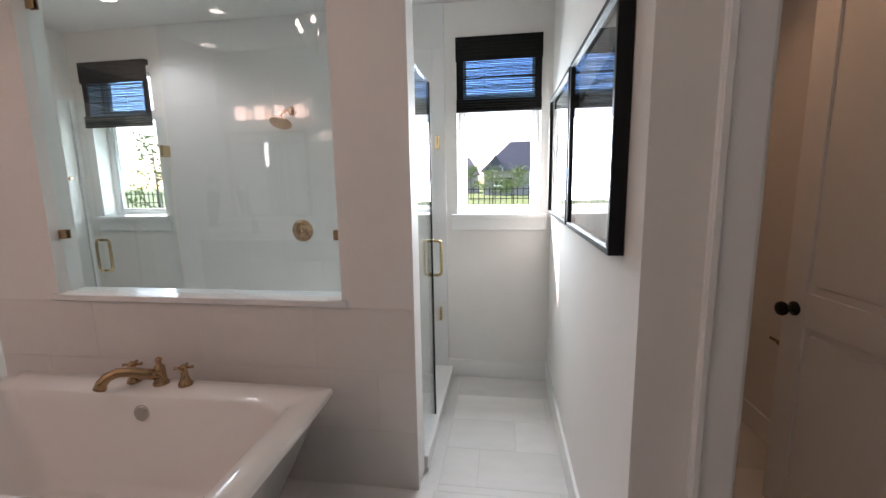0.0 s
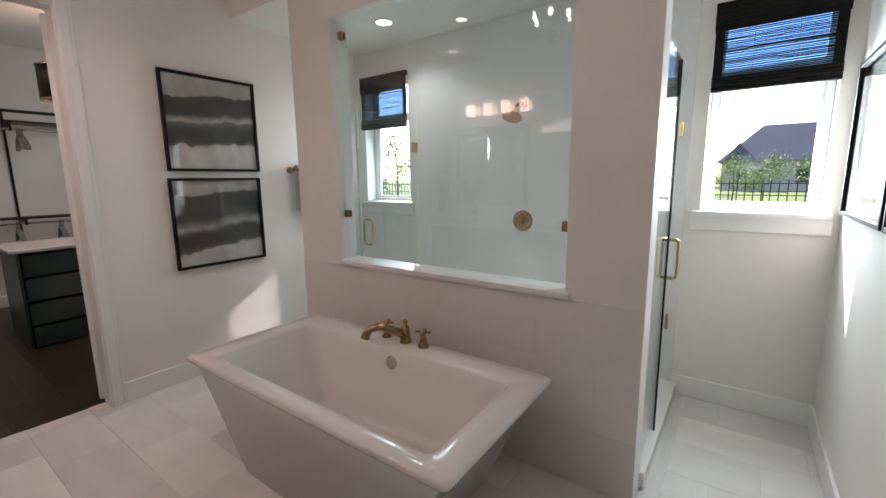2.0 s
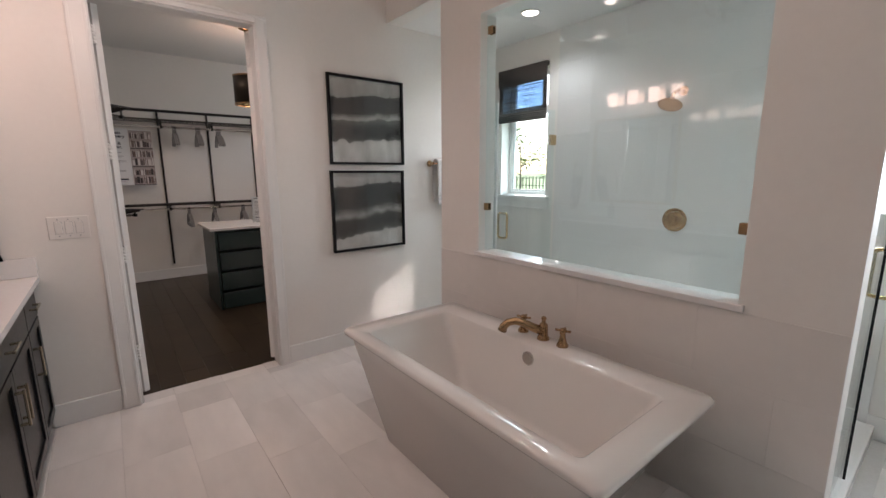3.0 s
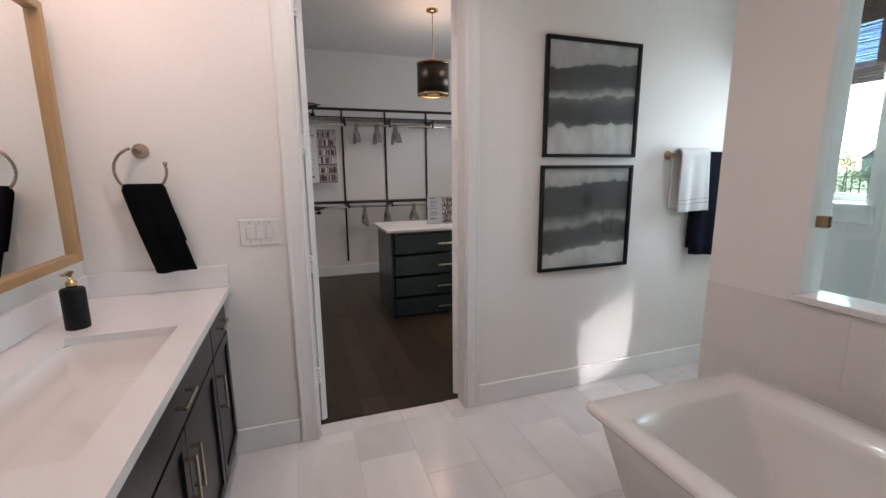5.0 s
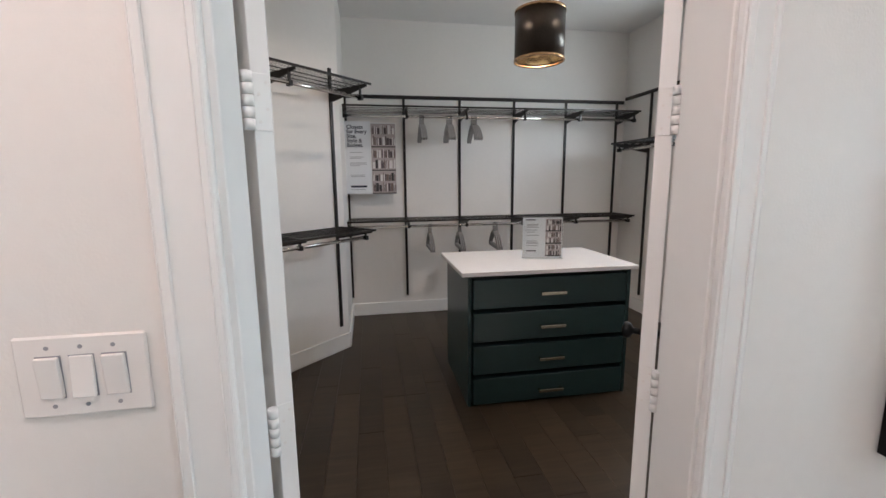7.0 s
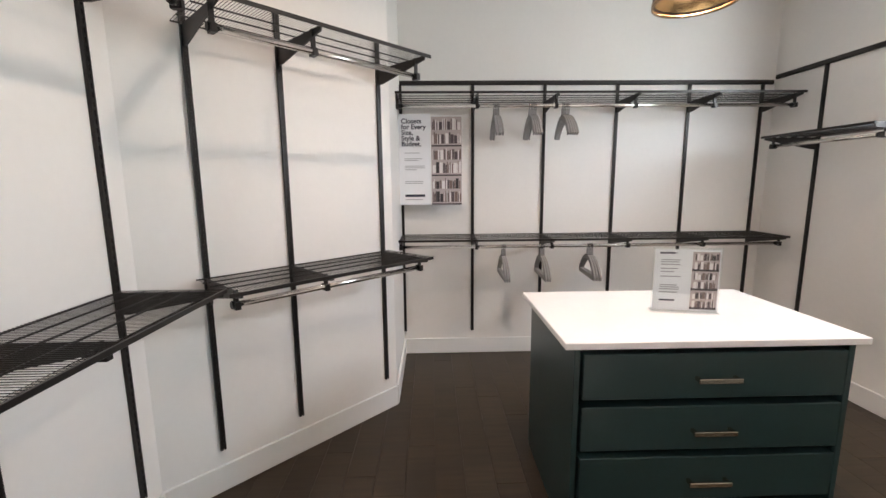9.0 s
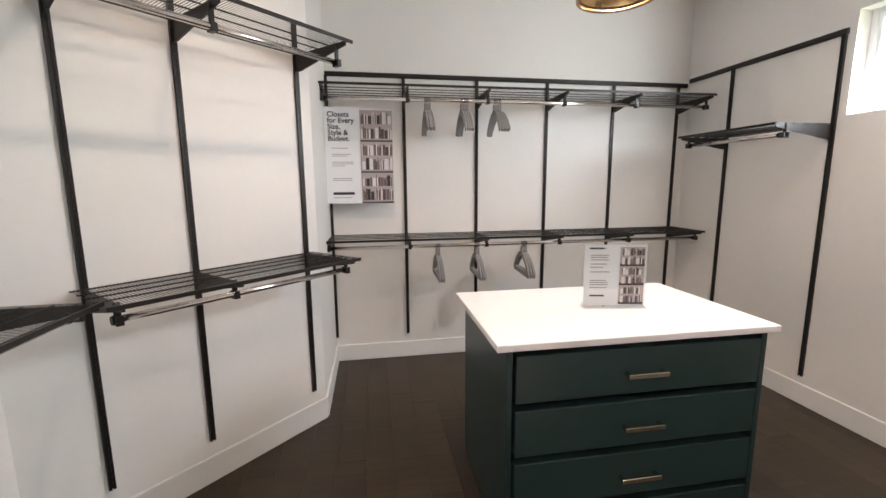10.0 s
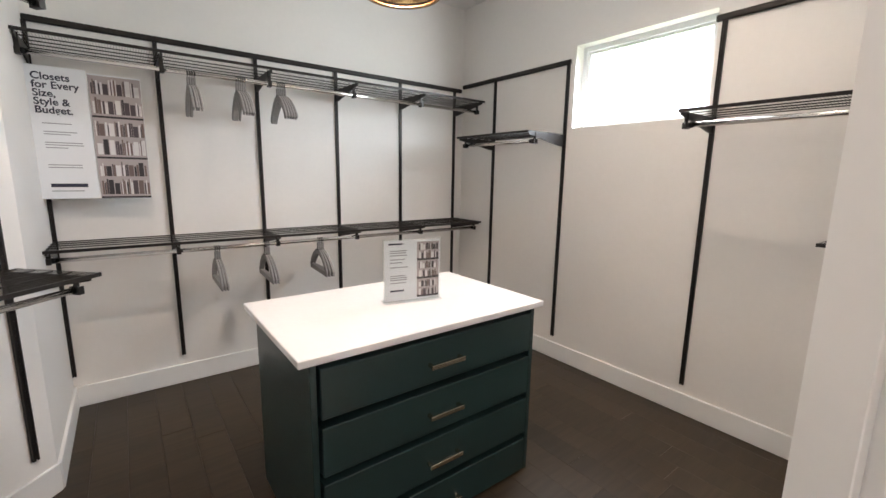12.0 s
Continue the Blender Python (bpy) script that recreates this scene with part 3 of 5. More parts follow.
tagged(top, "white quartz top on the dark green chest", "worktop")

# ---- vanity ----
VX1 = 1.90
counter = thing("quartz_counter", label="white quartz vanity top with backsplash", category="worktop")
part("slab", plate([-3.298, -2.735, -1.95, VX1], [VY + 0.002, -0.84, -0.495, -0.395], [(1, 1)], 0.905, 0.935, lambda u, v, w: (u, v, w)), QUARTZ, counter)
part("backsplash", boxes([(-3.278, VX1, VY + 0.001, VY + 0.021, 0.936, 1.045), (-3.299, -3.279, VY + 0.001, -0.395, 0.936, 1.045)], 0.002), QUARTZ, counter)
basin = part("sink_basin", lofted([rounded_loop(-2.735, -1.95, -0.84, -0.495, 0.905, 0.02), rounded_loop(-2.715, -1.97, -0.82, -0.515, 0.84, 0.04), rounded_loop(-2.66, -2.03, -0.78, -0.56, 0.78, 0.06)], True), ACRYLIC, counter, "white undermount basin")


def vanity_unit(x0, x1, drawers):
    ob = thing("vanity_cabinet", (x0 + x1) / 2, 0, 0, label="black painted vanity cabinet with panelled fronts", category="cabinet", group="vanity cabinets")
    w = (x1 - x0) / 2
    yf = -0.425
    top = 0.76 if not drawers and x1 - x0 > 0.9 else 0.904
    part("body", boxes([(-w, w, VY + 0.02, yf - 0.02, 0.10, top)]), VANITY, ob)
    part("toe_kick", boxes([(-w, w, VY + 0.02, yf - 0.08, 0.0, 0.10)]), VANITY, ob)
    if top < 0.9:
        part("front_rail", boxes([(-w, w, yf - 0.045, yf - 0.0205, top, 0.904)]), VANITY, ob)
    spans = [(0.72, 0.89), (0.12, 0.71)] if not drawers else [(0.72, 0.89), (0.52, 0.71), (0.32, 0.51), (0.12, 0.31)]
    cols = [(-w + 0.006, w - 0.006)] if w < 0.26 or drawers else [(-w + 0.006, -0.003), (0.003, w - 0.006)]
    for a, b in spans:
        for c0, c1 in (cols if b - a > 0.3 else [(-w + 0.006, w - 0.006)]):
            bm = boxes([(c0, c0 + 0.05, yf - 0.020, yf, a, b), (c1 - 0.05, c1, yf - 0.020, yf, a, b), (c0 + 0.05, c1 - 0.05, yf - 0.020, yf, a, a + 0.045), (c0 + 0.05, c1 - 0.05, yf - 0.020, yf, b - 0.045, b), (c0 + 0.045, c1 - 0.045, yf - 0.018, yf - 0.010, a + 0.04, b - 0.04)], 0.001)
            if b - a < 0.3:
                bm.free()
                bm = box(c0, c1, yf - 0.020, yf, a, b, 0.002)
            d = part("drawer_front" if b - a < 0.3 else "cabinet_door", bm, VANITY, ob)
            cx, cz = (c0 + c1) / 2, (a + b) / 2
            if b - a < 0.3:
                hb = boxes([(cx - 0.07, cx + 0.07, yf + 0.024, yf + 0.034, cz - 0.006, cz + 0.006), (cx - 0.066, cx - 0.054, yf, yf + 0.026, cz - 0.005, cz + 0.005), (cx + 0.054, cx + 0.066, yf, yf + 0.026, cz - 0.005, cz + 0.005)], 0.002)
            else:
                hz = b - 0.16
                hx_ = c0 + 0.03 if c0 > -0.01 else c1 - 0.03
                hb = boxes([(hx_ - 0.006, hx_ + 0.006, yf + 0.024, yf + 0.034, hz - 0.08, hz + 0.08), (hx_ - 0.005, hx_ + 0.005, yf, yf + 0.026, hz - 0.076, hz - 0.064), (hx_ - 0.005, hx_ + 0.005, yf, yf + 0.026, hz + 0.064, hz + 0.076)], 0.002)
            part("bar_handle", hb, PEWTER, d, "brushed nickel bar handle")
    return ob


for a, b, dr in ((-3.285, -2.90, False), (-2.90, -1.90, False), (-1.90, -1.45, True), (-1.45, -0.45, False), (-0.45, 0.0, True), (0.0, 0.95, False), (0.95, 1.88, False)):
    vanity_unit(a, b, dr)


# ---- pictures ----
def art(name, seed, stops):
    """Abstract ink-wash landscape: dark bands with torn, tree-like edges on a pale ground."""
    mat = bpy.data.materials.new(name)
    mat.use_nodes = True
    n, l = mat.node_tree.nodes, mat.node_tree.links
    p = n["Principled BSDF"]
    p.inputs["Roughness"].default_value = 0.7
    tc = n.new("ShaderNodeTexCoord")

    def calc(op, a, b):
        q = n.new("ShaderNodeMath")
        q.operation = op
        for i, v in enumerate((a, b)):
            if isinstance(v, (int, float)):
                q.inputs[i].default_value = v
            else:
                l.new(v, q.inputs[i])
        return q.outputs[0]

    def mottle(stretch, scale, detail):
        m, t = n.new("ShaderNodeMapping"), n.new("ShaderNodeTexNoise")
        m.inputs["Location"].default_value = (seed * 3.1, seed, 0)
        m.inputs["Scale"].default_value = stretch
        t.inputs["Scale"].default_value, t.inputs["Detail"].default_value = scale, detail
        l.new(tc.outputs["Object"], m.inputs["Vector"]), l.new(m.outputs[0], t.inputs["Vector"])
        return calc("SUBTRACT", t.outputs[0], 0.5)

    sep = n.new("ShaderNodeSeparateXYZ")
    l.new(tc.outputs["Object"], sep.inputs[0])
    broad, spikes, wash = mottle((2.2, 1, 1.0), 1.6, 2), mottle((8, 1, 2.2), 2.2, 5), mottle((4.5, 1, 2.2), 2.0, 6)
    h = calc("ADD", sep.outputs["Z"], calc("ADD", calc("MULTIPLY", broad, 0.075), calc("ADD", calc("MULTIPLY", spikes, 0.075), calc("MULTIPLY", sep.outputs["X"], 0.07))))
    r = n.new("ShaderNodeValToRGB")
    l.new(calc("MULTIPLY", calc("ADD", h, 0.33), 1.515), r.inputs[0])
    e = r.color_ramp.elements
    while len(e) < len(stops):
        e.new(0.5)
    for q, (pos, v) in zip(e, stops):
        q.position, q.color = pos, (v * 0.99, v * 0.975, v * 0.94, 1)
    hsv = n.new("ShaderNodeHueSaturation")
    l.new(r.outputs[0], hsv.inputs["Color"])
    l.new(calc("ADD", 1.0, calc("MULTIPLY", wash, 1.3)), hsv.inputs["Value"])
    l.new(hsv.outputs[0], p.inputs["Base Color"])
    return mat


def picture(m, w, h, depth, mat, label, mat_border=0.0):
    """A framed print; local x runs along the wall, y comes out of it."""
    ob = thing("framed_picture", label=label, category="picture", group="framed prints")
    ob.matrix_world = m
    f = 0.020
    part("frame", boxes([(-w / 2, -w / 2 + f, 0.002, depth, -h / 2, h / 2), (w / 2 - f, w / 2, 0.002, depth, -h / 2, h / 2), (-w / 2 + f, w / 2 - f, 0.002, depth, -h / 2, -h / 2 + f), (-w / 2 + f, w / 2 - f, 0.002, depth, h / 2 - f, h / 2)], 0.0015), BLACK, ob)
    part("print", boxes([(-w / 2 + f, w / 2 - f, 0.002, 0.008, -h / 2 + f, h / 2 - f)]), mat, ob)
    part("cover_glass", boxes([(-w / 2 + f, w / 2 - f, depth - 0.012, depth - 0.010, -h / 2 + f, h / 2 - f)]), COVER, ob)
    return ob


ART1 = art("ink wash upper", 1, [(0.0, 0.60), (0.22, 0.66), (0.27, 0.55), (0.285, 0.10), (0.34, 0.030), (0.45, 0.055), (0.515, 0.14), (0.53, 0.50), (0.56, 0.34), (0.60, 0.05), (0.75, 0.025), (0.79, 0.06), (0.805, 0.42), (1.0, 0.62)])
ART2 = art("ink wash lower", 2, [(0.0, 0.62), (0.19, 0.64), (0.215, 0.10), (0.30, 0.030), (0.41, 0.05), (0.47, 0.34), (0.51, 0.22), (0.57, 0.040), (0.76, 0.022), (0.83, 0.045), (0.85, 0.40), (1.0, 0.60)])
picture(pose(WX, 1.742, 1.925, 0, 0, -90), 0.697, 0.700, 0.030, ART1, "black framed abstract grey landscape print on the wall")
picture(pose(WX, 1.734, 1.188, 0, 0, -90), 0.697, 0.675, 0.030, ART2, "black framed abstract grey landscape print below another")
for y in (1.73, 2.575):
    picture(pose(RX, y, 1.655, 0, 0, 90), 0.80, 0.72, 0.045, ART2, "black framed glazed print on the passage wall")


# ---- closet shelving ----
def wire_shelf(name, m, length, depth, z, posts, rod_drop, label, group, brackets=True, ends=True):
    """Ventilated wire shelf on brackets with a hanging rod; local x along the wall, y out of it."""
    ob = thing(name, label=label, category="wire shelf", group=group)
    ob.matrix_world = m
    bm = bmesh.new()
    step = 0.0127
    n = int(length / step)
    for i in range(n + 1):
        x = i * length / n
        box(x - 0.0007, x + 0.0007, 0.016, depth, z - 0.0009, z + 0.0009, bm=bm)
    tagged(part("wire_mesh", bm, BRONZE, ob), kind="stuff")
    for y in (0.018, 0.11, 0.20, 0.29, depth - 0.012):
        if y < depth:
            part("long_wire", box(-0.002, length + 0.002, y - 0.0028, y + 0.0028, z - 0.0075, z - 0.002), BRONZE, ob)
    bm = boxes([(-0.004, length + 0.004, depth - 0.004, depth + 0.004, z - 0.014, z + 0.003)], 0.001)
    part("front_lip", bm, BRONZE, ob)
    for px in posts:
        bm = bmesh.new()
        pts = [(px, 0.012, z - 0.095), (px, 0.012, z - 0.006), (px, depth - 0.01, z - 0.006), (px, depth - 0.01, z - 0.026), (px, 0.05, z - 0.095)]
        vs = [[bm.verts.new((q[0] + s * 0.0045, q[1], q[2])) for q in pts] for s in (-1, 1)]
        bm.faces.new(vs[0]), bm.faces.new(vs[1][::-1])
        for k in range(5):
            bm.faces.new((vs[0][k], vs[1][k], vs[1][(k + 1) % 5], vs[0][(k + 1) % 5]))
        part("bracket", bm, BRONZE, ob)
    if rod_drop:
        ry, rz = depth - 0.080, z - rod_drop
        bm = bmesh.new()
        rod(bm, (0.045, ry, rz), (length - 0.04, ry, rz), 0.0135, 14)
        part("hanging_rod", bm, CHROME, ob, "polished nickel hanging rod")
        for px in posts:
            bm = boxes([(px - 0.011, px + 0.011, ry - 0.004, ry + 0.004, rz + 0.012, z - 0.004), (px - 0.012, px + 0.012, ry - 0.02, ry + 0.02, rz - 0.02, rz - 0.012), (px - 0.012, px + 0.012, ry - 0.022, ry - 0.014, rz - 0.02, rz + 0.014), (px - 0.012, px + 0.012, ry + 0.014, ry + 0.022, rz - 0.02, rz + 0.014)], 0.001)
            part("rod_holder", bm, BRONZE, ob)
        for ex in (0.040, length - 0.035):
            bm = bmesh.new()
            rod(bm, (ex - 0.008, ry, rz), (ex + 0.008, ry, rz), 0.0165, 14)
            part("rod_cap", bm, KNOB, ob)
    return ob


def standards(m, xs, z0, z1, track=None):
    """Slotted upright posts, each screwed to the wall, and the track that they hang from."""
    for x in xs:
        ob = thing("wall_standard", label="dark bronze slotted upright on the closet wall", category="shelf upright", group="closet uprights")
        ob.matrix_world = m @ pose(x, 0, 0)
        part("channel", boxes([(-0.0125, 0.0125, 0.001, 0.004, z0, z1), (-0.0125, -0.0095, 0.004, 0.016, z0, z1), (0.0095, 0.0125, 0.004, 0.016, z0, z1), (-0.0095, -0.003, 0.013, 0.016, z0, z1), (0.003, 0.0095, 0.013, 0.016, z0, z1)]), BRONZE, ob)
        bm = bmesh.new()
        n = int((z1 - z0) / 0.032)
        for i in range(n):
            z = z0 + (i + 0.5) * (z1 - z0) / n
            box(-0.003, 0.003, 0.0128, 0.0155, z - 0.006, z + 0.006, bm=bm)
        tagged(part("slot_row", bm, BRONZE, ob), kind="stuff")
    if track:
        a, b, z = track
        ob = thing("hang_track", label="dark bronze horizontal track above the uprights", category="shelf track", group="closet tracks")
        ob.matrix_world = m
        part("rail", boxes([(a, b, 0.001, 0.018, z - 0.018, z + 0.018), (a, b, 0.018, 0.022, z - 0.014, z + 0.014)], 0.002), BRONZE, ob)


G = "closet wire shelves"
# back wall: local x runs along +y


def along(x, y, ux, uy, nx, ny):
    """Frame of a wall: x along the wall, y out of it."""
    return Matrix(((ux, nx, 0, x), (uy, ny, 0, y), (0, 0, 1, 0), (0, 0, 0, 1)))


# a right-handed frame has x along -y for a wall facing +x
mb = along(SB, 3.115, 0, -1, 1, 0)
back_posts = [3.115 - y for y in (0.010, 0.618, 1.227, 1.846, 2.464, 3.095)]
standards(mb, back_posts, 0.212, 2.355, (-0.065, 3.11, 2.368))
wire_shelf("wire_shelf", mb, 3.12, 0.43, 2.214, back_posts, 0.090, "long dark wire shelf high on the closet back wall", G)
wire_shelf("wire_shelf", mb, 3.12, 0.43, 1.100, back_posts, 0.065, "long dark wire shelf with a nickel rod below", G)
# slanted wall
R2 = math.sqrt(0.5)
md = along(SLX, SLY, R2, -R2, R2, R2)
standards(md, [0.090, 0.719, 1.143], 0.222, 2.40)
mds = along(SLX + 0.055 * R2, SLY - 0.055 * R2, R2, -R2, R2, R2)
wire_shelf("wire_shelf", mds, 1.135, 0.43, 2.233, [0.035, 0.664, 1.088], 0.100, "dark wire shelf high on the slanted wall", G)
wire_shelf("wire_shelf", mds, 1.135, 0.43, 1.112, [0.035, 0.664, 1.088], 0.066, "dark wire shelf on the slanted wall", G)
# wall beside it
ml = along(-5.32, NY, 1, 0, 0, 1)
standards(ml, [0.11, 0.65, 1.24], 0.21, 2.42)
mls = along(-5.215, NY, 1, 0, 0, 1)
wire_shelf("wire_shelf", mls, 1.52, 0.435, 1.128, [0.005, 0.545, 1.135], 0.040, "dark wire shelf on the closet side wall", G)
wire_shelf("wire_shelf", mls, 1.52, 0.435, 2.290, [0.005, 0.545, 1.135], 0.10, "dark wire shelf high on the closet side wall", G)
# window wall: x along -x, out of the wall towards -y
mr = along(-3.46, SRY, -1, 0, 0, -1)


def rx(x):
    return -3.46 - x


standards(mr, [rx(-6.75), rx(-5.945)], 0.195, 2.40, (rx(-5.925), rx(-7.21), 2.405))
standards(mr, [rx(-4.885), rx(-3.80)], 0.20, 2.44, (0.0, rx(-4.93), 2.445))
wire_shelf("wire_shelf", along(-5.945, SRY, -1, 0, 0, -1), 0.825, 0.43, 1.868, [0.006, 0.805], 0.070, "short dark wire shelf beside the window", G)
wire_shelf("wire_shelf", along(-3.46, SRY, -1, 0, 0, -1), rx(-4.892), 0.43, 1.897, [rx(-3.80), rx(-4.885)], 0.075, "dark wire shelf beside the high window", G)
wire_shelf("wire_shelf", along(-3.46, SRY, -1, 0, 0, -1), rx(-4.26), 0.36, 1.255, [rx(-3.80)], 0.045, "dark wire shelf below another", G)


# ---- hangers ----
def hanger(m, label, bar):
    """Slim velvet hanger: hook, shoulders and trouser bar; local x across the shoulders, z = 0 at the rod's axis."""
    ob = thing("clothes_hanger", label=label, category="hanger", group="velvet hangers")
    ob.matrix_world = m
    hook = [(0.0165 * math.sin(a), 0, 0.0165 * math.cos(a)) for a in (-1.9, -1.2, -0.5, 0.2, 0.9, 1.6, 2.2)] + [(0.004, 0, -0.026), (0, 0, -0.050)]
    part("hook", pipe(hook, 0.0028, seg=6), KNOB, ob, "black hook")
    half = [(0.0, 0, -0.088), (0.05, 0, -0.096), (0.10, 0, -0.122), (0.15, 0, -0.164), (0.185, 0, -0.208), (0.195, 0, -0.228)]
    segs = []
    for sx in (-1, 1):
        arm = [(sx * q[0], q[1], q[2]) for q in half]
        segs += list(zip(arm, arm[1:]))
    if bar:
        segs.append((((-0.198, 0, -0.232), (0.198, 0, -0.232))))
    part("neck", boxes([(-0.017, 0.017, -0.0045, 0.0045, -0.088, -0.022)], 0.002), VELVET, ob)
    part("neck_band", boxes([(-0.021, 0.021, -0.006, 0.006, -0.078, -0.070)], 0.001), KNOB, ob, "black neck band")
    bm = bmesh.new()
    for a, b in segs:
        d = (Vector(b) - Vector(a))
        mid = (Vector(a) + Vector(b)) / 2
        ang_y = math.atan2(-d.z, d.x)
        tmp = box(-d.length / 2 - 0.006, d.length / 2 + 0.006, -0.0058, 0.0058, -0.019, 0.019, 0.003)
        bmesh.ops.transform(tmp, matrix=Matrix.Translation(mid) @ Matrix.Rotation(ang_y, 4, "Y"), verts=tmp.verts)
        join(bm, tmp)
    part("shoulder_frame", bm, VELVET, ob)
    return ob


hang_x = SB + 0.35
# the upper bundles are plain shirt hangers, the lower ones have a trouser bar
for z, bar, rows in ((2.124, False, ((0.765, (-2, 1, 0, 3)), (1.045, (-3, 0, 2, 4, 1)), (1.300, (-5, -1, 2, 4, 7)))), (1.035, True, ((0.835, (-2, 1, 3)), (1.150, (-4, 0, 3)), (1.540, (-8, -2, 4, 1))))):
    proto = None
    for y, turns in rows:
        for k, a in enumerate(turns):
            m = pose(hang_x, y + (k - (len(turns) - 1) / 2) * 0.0122, z, 0, 0, a * 0.5)
            if proto is None:
                proto = hanger(m, "slim grey velvet trouser hanger on the closet rod" if bar else "slim grey velvet shirt hanger on the closet rod", bar)
            else:
                copy_thing(proto, m)

# ---- poster and sign ----
def bookcase_print(parent, x0, x1, z0, z1, y, rows, seed):
    """Printed photographs of stocked shelves: coloured bars on a pale ground, in three pictures."""
    rng = random.Random(seed)
    tones = [material(f"print tone {seed}{i}", c, 0.6) for i, c in enumerate(((0.035, 0.028, 0.030), (0.16, 0.11, 0.10), (0.42, 0.36, 0.35), (0.70, 0.67, 0.66), (0.08, 0.06, 0.065)))]
    meshes = [bmesh.new() for _ in tones]
    hh = (z1 - z0) / rows
    for r in range(rows):
        a = z0 + r * hh
        box(x0, x1, y - 0.0005, y, a, a + 0.012, bm=meshes[0])
        box(x0, x1, y - 0.0005, y, a + 0.012, a + hh, bm=meshes[2])
        for level in (0, 1):
            lo, hi = a + hh * (0.10 + 0.46 * level), a + hh * (0.50 + 0.44 * level)
            x = x0 + 0.01
            while x < x1 - 0.012:
                w = rng.choice((0.006, 0.009, 0.012, 0.03)) * (x1 - x0) / 0.26
                k = rng.choice((0, 1, 1, 3, 3, 4, 4))
                top = hi - rng.random() * 0.35 * (hi - lo)
                box(x, min(x + w * 0.85, x1 - 0.004), y - 0.0009, y - 0.0005, lo, top, bm=meshes[k])
                x += w
    for bm, mat in zip(meshes, tones):
        tagged(part("photo_print", bm, mat, parent), kind="stuff")


poster = thing("advertising_poster", label="white and photo printed poster hung on the closet uprights", category="poster")
# its own frame: x along the wall to the reader's right, y towards the wall
poster.matrix_world = Matrix(((0, -0.961, 0, SB + 0.15), (0.961, 0, 0, 0.011), (0, 0, 0.961, 0.059), (0, 0, 0, 1)))
part("text_panel", boxes([(-0.012, 0.258, 0.0, 0.006, 1.358, 2.122)], 0.001), PAPER, poster)
part("hanging_peg", boxes([(0.010, 0.022, 0.006, 0.142, 2.060, 2.072), (0.500, 0.512, 0.006, 0.142, 2.060, 2.072)]), KNOB, poster)
part("photo_panel", boxes([(0.262, 0.525, 0.0, 0.006, 1.356, 2.108)], 0.001), PAPER, poster)
bookcase_print(poster, 0.264, 0.523, 1.358, 2.10, -0.0008, 3, 7)
data = bpy.data.curves.new("lettering", "FONT")
data.body, data.size, data.extrude, data.offset, data.space_line = "Closets\nfor Every\nSize,\nStyle &\nBudget.", 0.056, 0.0004, 0.0011, 0.84
data.materials.append(INK)
txt = new("lettering", data)
txt.parent = poster
txt.matrix_local = pose(0.010, -0.0012, 2.045, 90, 0, 0)
bm = bmesh.new()
for z, w in ((1.800, 0.13), (1.752, 0.15), (1.738, 0.12), (1.690, 0.17), (1.676, 0.175), (1.660, 0.10), (1.560, 0.155), (1.545, 0.155), (1.405, 0.15)):
    box(0.035, 0.035 + w, -0.0008, -0.0002, z - 0.0025, z + 0.0025, bm=bm)
tagged(part("small_print", bm, INK_GREY, poster), kind="stuff")
part("button_print", boxes([(0.035, 0.205, -0.0010, -0.0002, 1.428, 1.449)]), INK, poster)

sign = thing("acrylic_sign_holder", -5.465, 1.465, IZ, label="clear acrylic holder with a printed leaflet on the chest", category="sign holder")
sign.matrix_world = Matrix(((0.208, -0.978, 0, -5.465), (0.978, 0.208, 0, 1.465), (0, 0, 1, IZ), (0, 0, 0, 1)))
part("stand", boxes([(-0.150, 0.150, 0.000, 0.003, 0.0, 0.31), (-0.150, 0.150, 0.006, 0.009, 0.0, 0.31), (-0.150, 0.150, -0.03, 0.05, 0.0005, 0.004)]), COVER, sign)
part("leaflet", boxes([(-0.143, 0.143, 0.0035, 0.0055, 0.008, 0.302)]), PAPER, sign)
bookcase_print(sign, 0.022, 0.138, 0.015, 0.292, 0.0030, 3, 9)
bm = bmesh.new()
for z, w in ((0.285, 0.07), (0.252, 0.085), (0.242, 0.08), (0.230, 0.085), (0.210, 0.075), (0.195, 0.06), (0.172, 0.09), (0.130, 0.075), (0.120, 0.085), (0.110, 0.085), (0.095, 0.08)):
    box(-0.115, -0.115 + w, 0.0026, 0.0032, z - 0.0022, z + 0.0022, bm=bm)
tagged(part("small_print", bm, INK_GREY, sign), kind="stuff")
part("headline_print", boxes([(-0.122, -0.055, 0.0025, 0.0032, 0.281, 0.289), (-0.115, -0.045, 0.0025, 0.0032, 0.052, 0.060)]), INK, sign)

# ---- pendant ----
pendant = thing("pendant_lamp", -5.45, 1.395, 0, label="dark drum pendant lamp with brass rims", category="pendant lamp")
bm = bmesh.new()
lathe([(0.062, 3.13), (0.062, 3.115), (0.02, 3.10)], 24, bm)
part("canopy", bm, BRASS, pendant)
bm = bmesh.new()
rod(bm, (0, 0, 2.60), (0, 0, 3.11), 0.005, 10)
part("stem", bm, BRASS, pendant)


